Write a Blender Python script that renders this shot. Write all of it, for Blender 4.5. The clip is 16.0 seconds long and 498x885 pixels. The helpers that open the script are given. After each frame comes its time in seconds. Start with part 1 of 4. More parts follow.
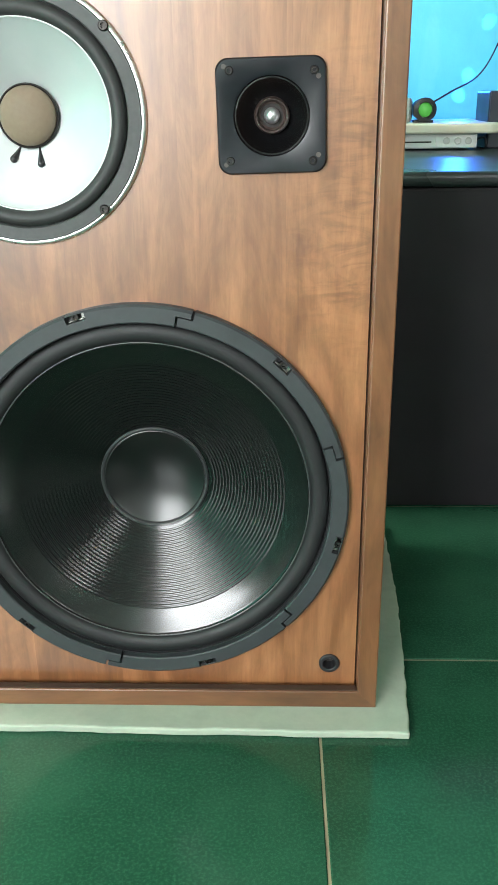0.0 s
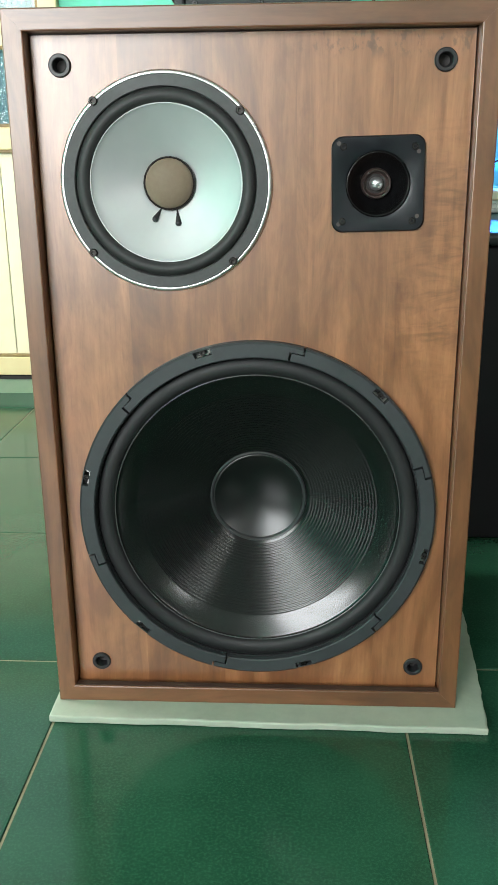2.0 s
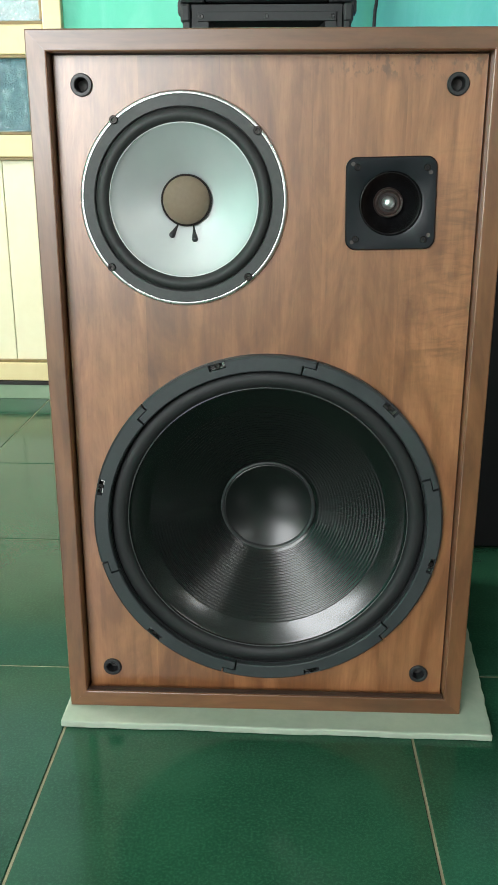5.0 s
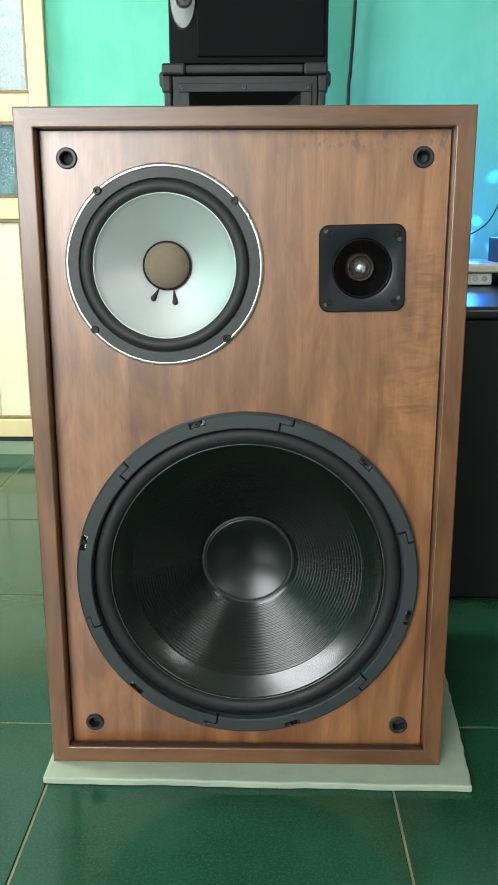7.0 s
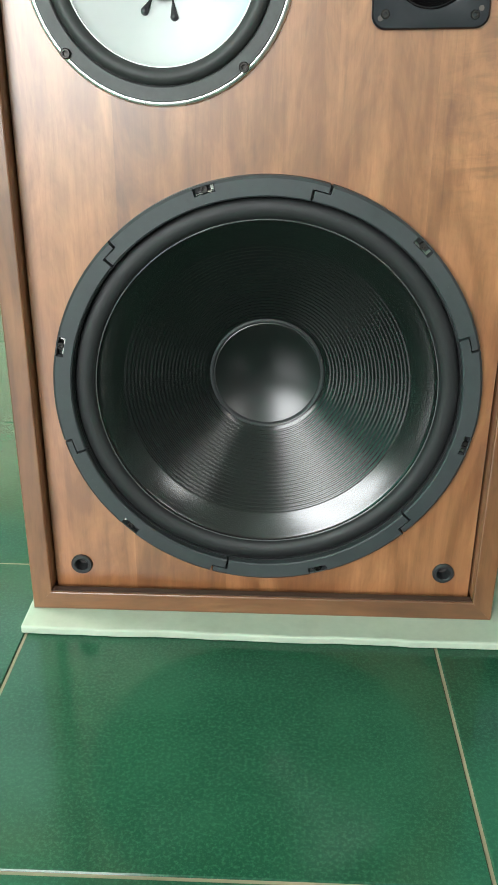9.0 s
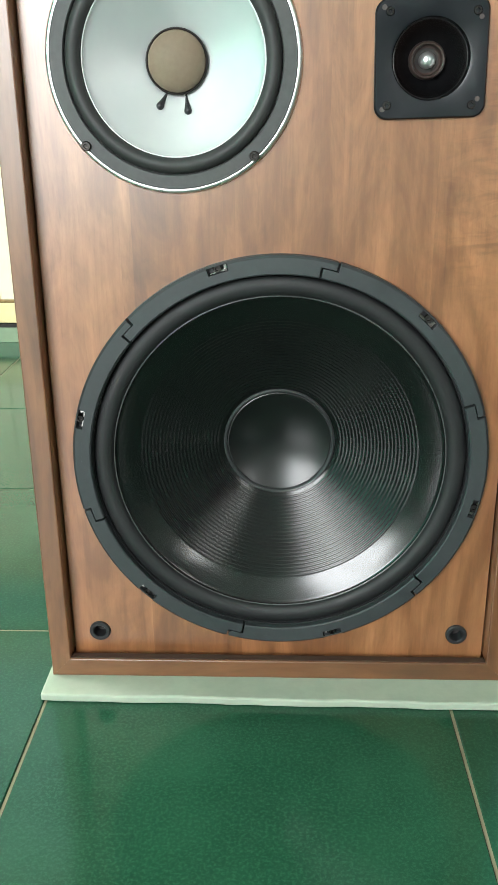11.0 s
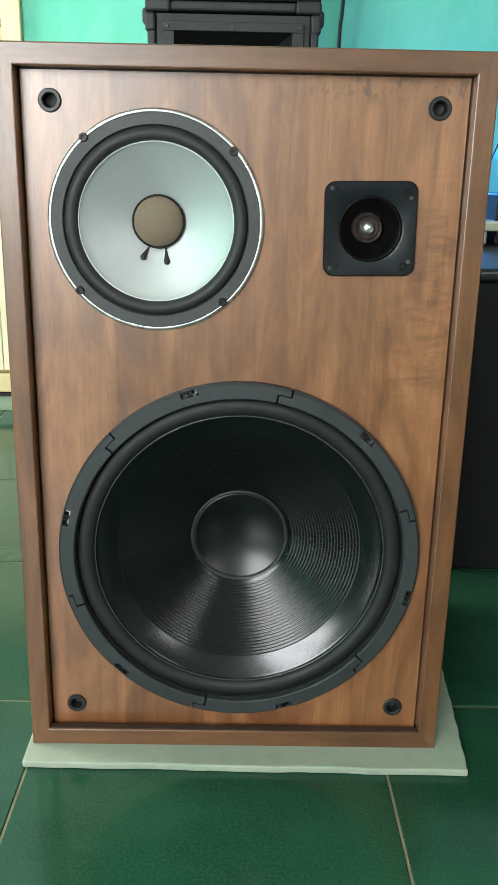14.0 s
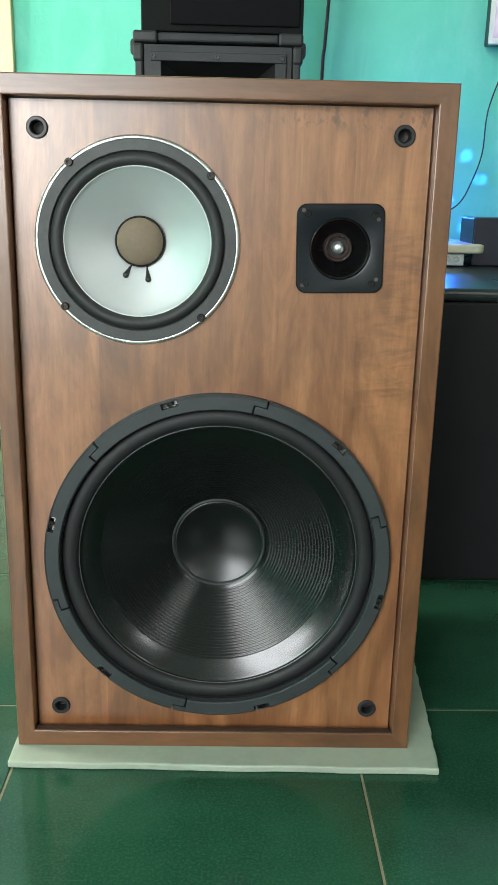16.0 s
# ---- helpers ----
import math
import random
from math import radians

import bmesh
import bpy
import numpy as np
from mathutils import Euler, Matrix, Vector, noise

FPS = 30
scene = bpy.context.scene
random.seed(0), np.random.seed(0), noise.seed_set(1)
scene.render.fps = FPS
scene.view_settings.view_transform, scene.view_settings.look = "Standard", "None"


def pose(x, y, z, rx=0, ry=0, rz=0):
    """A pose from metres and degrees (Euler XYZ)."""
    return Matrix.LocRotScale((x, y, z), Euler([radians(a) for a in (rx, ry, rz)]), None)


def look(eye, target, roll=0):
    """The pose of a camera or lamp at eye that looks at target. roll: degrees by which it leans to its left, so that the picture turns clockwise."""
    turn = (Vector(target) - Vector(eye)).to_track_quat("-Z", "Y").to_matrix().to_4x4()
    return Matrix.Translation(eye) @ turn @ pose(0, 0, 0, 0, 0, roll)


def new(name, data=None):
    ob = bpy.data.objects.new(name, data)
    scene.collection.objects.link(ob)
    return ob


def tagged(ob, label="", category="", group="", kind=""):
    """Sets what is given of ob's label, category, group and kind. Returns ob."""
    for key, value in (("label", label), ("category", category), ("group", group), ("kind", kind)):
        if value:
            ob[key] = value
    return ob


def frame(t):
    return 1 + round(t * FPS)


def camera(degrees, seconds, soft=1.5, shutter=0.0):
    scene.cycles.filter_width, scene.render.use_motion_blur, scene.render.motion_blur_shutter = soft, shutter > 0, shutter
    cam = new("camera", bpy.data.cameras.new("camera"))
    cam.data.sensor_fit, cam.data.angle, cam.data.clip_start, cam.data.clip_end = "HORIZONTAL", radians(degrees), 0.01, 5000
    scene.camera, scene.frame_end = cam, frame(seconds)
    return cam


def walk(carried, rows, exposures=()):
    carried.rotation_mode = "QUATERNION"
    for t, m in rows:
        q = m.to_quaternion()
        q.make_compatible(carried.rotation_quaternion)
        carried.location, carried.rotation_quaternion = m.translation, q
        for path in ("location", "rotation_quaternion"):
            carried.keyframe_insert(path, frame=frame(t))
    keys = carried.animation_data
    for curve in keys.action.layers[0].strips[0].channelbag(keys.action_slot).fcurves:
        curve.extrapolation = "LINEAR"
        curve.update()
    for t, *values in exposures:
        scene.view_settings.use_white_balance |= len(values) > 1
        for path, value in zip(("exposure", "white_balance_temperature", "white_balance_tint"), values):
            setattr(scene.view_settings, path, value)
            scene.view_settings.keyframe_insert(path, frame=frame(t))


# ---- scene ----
cam = camera(31.8, 16.0)
PATH = [
    (0, (0.127, -0.745, 0.607), (0.063, 1.11, -0.14), -0.7),
    (0.5, (0.1, -0.784, 0.607), (-0.049, 1.068, -0.132), -3.4),
    (1, (0.056, -0.834, 0.603), (-0.094, 1.043, -0.073), -7.1),
    (1.5, (0.011, -0.861, 0.623), (-0.075, 1.045, 0.025), 0.7),
    (2, (0.043, -0.872, 0.612), (-0.06, 1.027, -0.005), -0.6),
    (2.5, (0.04, -0.862, 0.618), (0.003, 1.023, -0.05), -0.1),
    (3, (0.024, -0.858, 0.609), (-0.091, 1.019, -0.072), -0.8),
    (3.5, (0.023, -0.877, 0.622), (-0.107, 1.009, -0.031), -0.5),
    (4, (0.017, -0.886, 0.624), (-0.074, 1.007, -0.014), 0.4),
    (6.5, (0.024, -0.905, 0.633), (-0.04, 1.026, 0.113), -0.4),
    (7, (0.025, -0.915, 0.636), (-0.018, 1.023, 0.144), -0.1),
    (7.5, (0.03, -0.918, 0.637), (0.018, 1.013, 0.116), 0.4),
    (8, (0.031, -0.902, 0.63), (0.008, 1.005, 0.03), -0.4),
    (8.5, (0.027, -0.836, 0.588), (-0.006, 1.028, -0.138), 0.2),
    (9, (0.013, -0.732, 0.528), (-0.051, 1.091, -0.293), 0.4),
    (9.2, (0.011, -0.72, 0.513), (-0.088, 1.093, -0.324), -0.4),
    (11.3, (0.001, -0.763, 0.567), (-0.059, 1.113, -0.123), -0.8),
    (11.5, (-0.009, -0.772, 0.582), (-0.05, 1.106, -0.105), -0.9),
    (12, (-0.011, -0.791, 0.598), (-0.051, 1.1, -0.052), -0.7),
    (12.5, (-0.012, -0.806, 0.612), (-0.05, 1.089, -0.027), -0.1),
    (13, (-0.01, -0.816, 0.623), (-0.035, 1.083, -0.003), 0.2),
    (13.5, (-0.01, -0.837, 0.648), (-0.012, 1.067, 0.036), 0.6),
    (14, (-0.001, -0.852, 0.642), (0.023, 1.056, 0.042), 1.2),
    (14.5, (0.005, -0.879, 0.648), (0.065, 1.034, 0.068), 1.8),
    (15, (0.018, -0.888, 0.648), (0.11, 1.029, 0.083), 2.1),
    (15.5, (0.013, -0.896, 0.648), (0.078, 1.026, 0.099), 1.8),
    (16, (0.015, -0.897, 0.64), (0.055, 1.026, 0.092), 1.3),
]
walk(cam, [(t, look(eye, target, roll)) for t, eye, target, roll in PATH],
     [(0, 0.36), (0.5, 0.2), (1, -0.04), (1.5, -0.13), (4, -0.34), (7, -0.26), (8, -0.26), (8.5, -0.1), (9, 0.27), (9.2, 0.3), (11.3, 0.08), (12.5, -0.1), (14, -0.27), (16, -0.25)])

# ---- light ----
world = bpy.data.worlds.new("world")
scene.world = world
world.use_nodes = True
wn = world.node_tree.nodes
sky = wn.new("ShaderNodeTexSky")
sky.sky_type, sky.sun_disc = "NISHITA", False
sky.sun_elevation, sky.sun_rotation = radians(48), radians(200)
wn["Background"].inputs[1].default_value = 0.1
world.node_tree.links.new(sky.outputs[0], wn["Background"].inputs[0])


def window_light(name, m, w, h, watts, colour):
    lamp = bpy.data.lights.new(name, "AREA")
    lamp.shape, lamp.size, lamp.size_y, lamp.energy, lamp.color = "RECTANGLE", w, h, watts, colour
    ob = new(name, lamp)
    ob.matrix_world = m
    return ob


# room: x -2.4..2.5, y -2.6..1.45, z 0..2.75
X0, X1, Y0, Y1, ZC = -2.4, 2.5, -2.6, 1.45, 2.75
WIN_A = (-1.95, -0.45, 0.4, 2.2)      # x0, x1, z0, z1 of the openings in the wall behind
WIN_B = (1.3, 1.75, 0.8, 2.0)
WIN_C = (0.25, 1.2, 0.7, 2.1)        # y0, y1, z0, z1 in the side wall
window_light("daylight_window", pose(-1.2, Y0 - 0.1, 1.3, 90, 0, 0), 1.5, 1.8, 150, (0.96, 0.99, 1.0))
window_light("daylight_window", pose(1.525, Y0 - 0.1, 1.4, 90, 0, 0), 0.45, 1.2, 28, (0.96, 0.99, 1.0))
window_light("daylight_window", pose(X0 - 0.1, 0.725, 1.4, 90, 0, -90), 0.95, 1.4, 138, (1.0, 0.97, 0.92))

party = bpy.data.lights.new("party_lamp_beam", "POINT")
party.energy, party.color, party.shadow_soft_size = 3.2, (0.02, 0.14, 1.0), 0.015
new("party_lamp_beam", party).location = (0.5, 1.2, 0.63)

for ax, az in ((0.604, 0.745), (0.566, 0.634), (0.612, 0.567), (0.645, 0.687), (0.746, 0.684), (0.547, 0.591)):
    beam = bpy.data.lights.new("party_lamp_spot", "SPOT")
    beam.energy, beam.color, beam.spot_size, beam.spot_blend, beam.shadow_soft_size = 70.0, (0.03, 0.12, 1.0), radians(4.5), 0.8, 0.004
    new("party_lamp_spot", beam).matrix_world = look((0.44, 1.03, 0.62), (ax, Y1, az))

# ---- materials ----


class Nodes:
    """A small helper that wires one node material."""

    def __init__(self, name):
        self.m = bpy.data.materials.new(name)
        self.m.use_nodes = True
        self.t = self.m.node_tree
        self.b = self.t.nodes["Principled BSDF"]
        self.co = self.t.nodes.new("ShaderNodeTexCoord").outputs["Object"]
        self.rnd = self.t.nodes.new("ShaderNodeObjectInfo").outputs["Random"]

    def put(self, socket, v):
        if isinstance(v, bpy.types.NodeSocket):
            self.t.links.new(v, socket)
        elif isinstance(v, tuple) and len(v) == 3 and socket.type == "RGBA":
            socket.default_value = (*v, 1)
        else:
            socket.default_value = v

    def node(self, kind, out=0, **ins):
        n = self.t.nodes.new(kind)
        for k, v in ins.items():
            key = k.replace("_", " ")
            self.put(n.inputs[key] if key in n.inputs else n.inputs[k], v)
        return n.outputs[out]

    def math(self, op, a, b=0.0, clamp=False):
        n = self.t.nodes.new("ShaderNodeMath")
        n.operation, n.use_clamp = op, clamp
        self.put(n.inputs[0], a)
        self.put(n.inputs[1], b)
        return n.outputs[0]

    def scaled(self, s, shift=None, rot=(0, 0, 0)):
        n = self.t.nodes.new("ShaderNodeMapping")
        self.put(n.inputs["Vector"], self.co)
        n.inputs["Scale"].default_value = s
        n.inputs["Rotation"].default_value = rot
        if shift is not None:
            self.put(n.inputs["Location"], shift)
        return n.outputs[0]

    def noise(self, vec, scale, detail=4.0, rough=0.55, distort=0.0):
        n = self.t.nodes.new("ShaderNodeTexNoise")
        self.put(n.inputs["Vector"], vec)
        n.inputs["Scale"].default_value, n.inputs["Detail"].default_value = scale, detail
        n.inputs["Roughness"].default_value, n.inputs["Distortion"].default_value = rough, distort
        return n.outputs["Fac"]

    def span(self, v, a, b, lo=0.0, hi=1.0):
        n = self.t.nodes.new("ShaderNodeMapRange")
        self.put(n.inputs[0], v)
        for k, q in zip((1, 2, 3, 4), (a, b, lo, hi)):
            n.inputs[k].default_value = q
        return n.outputs[0]

    def mix(self, f, a, b, how="MIX"):
        n = self.t.nodes.new("ShaderNodeMix")
        n.data_type, n.blend_type = "RGBA", how
        self.put(n.inputs[0], f)
        self.put(n.inputs[6], a)
        self.put(n.inputs[7], b)
        return n.outputs[2]

    def bump(self, h, strength, dist, prior=None):
        n = self.t.nodes.new("ShaderNodeBump")
        n.inputs["Strength"].default_value, n.inputs["Distance"].default_value = strength, dist
        self.put(n.inputs["Height"], h)
        if prior is not None:
            self.put(n.inputs["Normal"], prior)
        return n.outputs[0]

    def done(self, colour, rough, metal=0.0, normal=None, spec=0.5, coat=0.0, coat_rough=0.1, coat_ior=1.5):
        self.put(self.b.inputs["Base Color"], colour)
        self.put(self.b.inputs["Roughness"], rough)
        self.put(self.b.inputs["Metallic"], metal)
        self.b.inputs["Specular IOR Level"].default_value = spec
        self.b.inputs["Coat Weight"].default_value = coat
        self.b.inputs["Coat Roughness"].default_value = coat_rough
        self.b.inputs["Coat IOR"].default_value = coat_ior
        if normal is not None:
            self.put(self.b.inputs["Normal"], normal)
        return self.m


def surface(name, a, b, rough, scale=40.0, metal=0.0, relief=0.15, dist=0.0004, stretch=(1, 1, 1), spec=0.5, worn=0.08):
    """Two tones mixed at two scales, uneven gloss and fine relief."""
    n = Nodes(name)
    v = n.scaled(stretch)
    fine, broad = n.noise(v, scale, 5), n.noise(v, scale * 0.12, 3)
    f = n.math("ADD", n.math("MULTIPLY", fine, 0.45), n.math("MULTIPLY", broad, 0.55))
    c = n.mix(n.span(f, 0.35, 0.65), a, b)
    r = n.span(broad, 0.3, 0.7, rough - worn, rough + worn)
    return n.done(c, r, metal, n.bump(fine, relief, dist), spec)


def wood(name, dark, mid, light, along="z", strips=0.0, rough=0.36, gloss=1.5):
    """Oiled walnut veneer: long grain, broad figure, strips of different tone."""
    n = Nodes(name)
    along_scale = {"z": lambda q: (1, 1, q), "x": lambda q: (q, 1, 1), "y": lambda q: (1, q, 1)}[along]
    key = n.rnd
    sep = n.t.nodes.new("ShaderNodeSeparateXYZ")
    n.put(sep.inputs[0], n.co)
    if strips:
        # each leaf of veneer has its own grain; the seams wander slightly
        cell = n.math("FLOOR", n.math("MULTIPLY", n.math("ADD", sep.outputs[0], 5.024), 1 / strips))
        wnz = n.t.nodes.new("ShaderNodeTexWhiteNoise")
        wnz.noise_dimensions = "1D"
        n.put(wnz.inputs["W"], cell)
        key = wnz.outputs[0]
    shift = n.node("ShaderNodeCombineXYZ", X=n.math("MULTIPLY", key, 3.1), Y=n.math("MULTIPLY", key, 5.7), Z=n.math("MULTIPLY", key, 2.3))
    v = n.scaled(along_scale(0.09), shift)
    grain = n.noise(v, 300, 6, 0.65, 0.2)
    streak = n.noise(n.scaled(along_scale(0.06), shift), 85, 5, 0.62, 0.7)
    figure = n.noise(n.scaled(along_scale(0.2), shift), 17, 5, 0.6, 2.2)
    blotch = n.noise(n.co, 7.0, 3, 0.5)
    mottle = n.noise(n.scaled(along_scale(0.45), shift), 60, 4, 0.6, 1.2)
    pores = n.noise(n.scaled(along_scale(0.035), shift), 900, 3, 0.6)
    f = n.math("ADD", n.math("MULTIPLY", streak, 0.34), n.math("MULTIPLY", figure, 0.66))
    f = n.math("ADD", f, n.math("MULTIPLY", n.math("SUBTRACT", mottle, 0.5), 0.16))
    if strips:
        # tones of the five leaves, from one side panel to the other
        leaf = n.t.nodes.new("ShaderNodeValToRGB")
        leaf.color_ramp.interpolation = "CONSTANT"
        n.put(leaf.inputs[0], n.span(sep.outputs[0], -0.21, 0.21))
        for k, (at, tone) in enumerate(((0.0, 0.62), (0.198, 0.38), (0.413, 0.54), (0.629, 0.64), (0.844, 0.75))):
            e = leaf.color_ramp.elements[k] if k < 2 else leaf.color_ramp.elements.new(at)
            e.position, e.color = at, (tone, tone, tone, 1)
        f = n.math("ADD", f, n.math("MULTIPLY", n.math("SUBTRACT", leaf.outputs[0], 0.5), 0.4))
    c = n.mix(n.span(f, 0.27, 0.49), dark, mid)
    c = n.mix(n.span(f, 0.49, 0.73), c, light)
    c = n.mix(n.span(grain, 0.54, 0.74, 0.0, 0.3), c, dark)
    c = n.mix(n.span(pores, 0.6, 0.76, 0.0, 0.25), c, dark)
    c = n.mix(n.span(blotch, 0.5, 0.75, 0.0, 0.25), c, dark)
    if strips:
        # curly figure across the grain near one edge
        curl = n.noise(n.scaled((0.55, 1, 1.7), shift, (0, 0.35, 0)), 42, 4, 0.6, 1.4)
        zone = n.math("MULTIPLY", n.span(sep.outputs[0], 0.12, 0.19), n.math("MULTIPLY", n.span(sep.outputs[2], 0.34, 0.43), n.span(sep.outputs[2], 0.66, 0.58)))
        c = n.mix(n.math("MULTIPLY", zone, n.span(curl, 0.46, 0.66, 0.0, 0.5)), c, dark)
        c = n.mix(n.math("MULTIPLY", zone, n.span(curl, 0.48, 0.32, 0.0, 0.35)), c, light)
        # water marks under the top edge
        high = n.math("MULTIPLY", n.span(sep.outputs[2], 0.69, 0.7), n.math("MULTIPLY", n.span(sep.outputs[2], 0.722, 0.712), n.span(sep.outputs[0], 0.02, 0.09)))
        drip = n.span(n.noise(n.scaled((1, 1, 0.6)), 130, 4, 0.65), 0.5, 0.6)
        c = n.mix(n.math("MULTIPLY", n.math("MULTIPLY", high, drip), 0.55), c, (0.05, 0.026, 0.014))
    r = n.span(n.math("ADD", n.math("MULTIPLY", blotch, 0.6), n.math("MULTIPLY", grain, 0.4)), 0.35, 0.65, rough - 0.07, rough + 0.1)
    h = n.math("SUBTRACT", grain, n.math("MULTIPLY", pores, 0.5))
    return n.done(c, r, 0.0, n.bump(h, 0.12, 0.0004), 0.4, 1.0, 0.34, gloss)


def tile_green():
    n = Nodes("green_tile")
    shift = n.node("ShaderNodeCombineXYZ", X=n.math("MULTIPLY", n.rnd, 9.0), Y=n.math("MULTIPLY", n.rnd, 4.0), Z=0.0)
    v = n.scaled((1, 1, 1), shift)
    speck, cloud = n.noise(v, 330, 5, 0.75), n.noise(v, 9, 4)
    c = n.mix(n.span(cloud, 0.3, 0.7), (0.011, 0.053, 0.0285), (0.019, 0.078, 0.0425))
    c = n.mix(n.span(speck, 0.47, 0.66, 0.0, 0.6), c, (0.034, 0.125, 0.068))
    c = n.mix(n.span(n.noise(v, 160, 3), 0.6, 0.72, 0.0, 0.35), c, (0.01, 0.05, 0.03))
    r = n.span(n.math("ADD", n.math("MULTIPLY", cloud, 0.5), n.math("MULTIPLY", n.noise(v, 60, 5), 0.5)), 0.35, 0.65, 0.12, 0.16)
    return n.done(c, r, 0.0, n.bump(n.noise(v, 14, 2), 0.04, 0.0006), 0.32)


def wall_paint(name, a, b, c2):
    n = Nodes(name)
    v = n.scaled((1, 1, 0.35))
    cloud, streak, fine = n.noise(n.co, 3.0, 5, 0.6, 0.6), n.noise(v, 12, 6, 0.65, 0.8), n.noise(n.co, 90, 4)
    c = n.mix(n.span(cloud, 0.35, 0.65), a, b)
    c = n.mix(n.span(streak, 0.5, 0.72, 0.0, 0.45), c, c2)
    h = n.math("ADD", n.math("MULTIPLY", streak, 0.7), n.math("MULTIPLY", fine, 0.3))
    return n.done(c, n.span(streak, 0.3, 0.7, 0.42, 0.62), 0.0, n.bump(h, 0.35, 0.004), 0.4)


def pebbled_glass(name, tint):
    n = Nodes(name)
    vor = n.t.nodes.new("ShaderNodeTexVoronoi")
    n.put(vor.inputs["Vector"], n.co)
    vor.inputs["Scale"].default_value = 190
    n.b.inputs["Transmission Weight"].default_value = 0.75
    n.b.inputs["IOR"].default_value = 1.45
    return n.done(tint, 0.12, 0.0, n.bump(vor.outputs["Distance"], 0.9, 0.004), 0.5)


def glow(name, colour, strength):
    n = Nodes(name)
    n.b.inputs["Emission Color"].default_value = (*colour, 1)
    n.b.inputs["Emission Strength"].default_value = strength
    return n.done(tuple(min(0.8, q) for q in colour), 0.4)


def picture_glow():
    """A lit screen with pale and purple streaks."""
    n = Nodes("lit_screen")
    f = n.noise(n.scaled((1, 1, 0.3)), 14, 3, 0.5, 1.0)
    c = n.mix(n.span(f, 0.38, 0.62), (0.22, 0.1, 0.42), (0.86, 0.78, 0.95))
    n.put(n.b.inputs["Emission Color"], c)
    n.b.inputs["Emission Strength"].default_value = 0.95
    return n.done((0.02, 0.02, 0.02), 0.2)


def pane_glow():
    """Added glow far behind the panes: dark and pale patches, brighter high up."""
    n = Nodes("pale_distance")
    sep = n.t.nodes.new("ShaderNodeSeparateXYZ")
    n.put(sep.inputs[0], n.co)
    f = n.span(n.noise(n.co, 9, 3), 0.42, 0.6)
    c = n.mix(n.math("MAXIMUM", f, n.span(sep.outputs[2], 1.36, 1.56)), (0.05, 0.1, 0.11), (0.62, 0.76, 0.8))
    n.put(n.b.inputs["Emission Color"], c)
    n.put(n.b.inputs["Emission Strength"], n.span(sep.outputs[2], 1.36, 1.56, 0.5, 2.2))
    return n.done((0.2, 0.25, 0.25), 0.8)


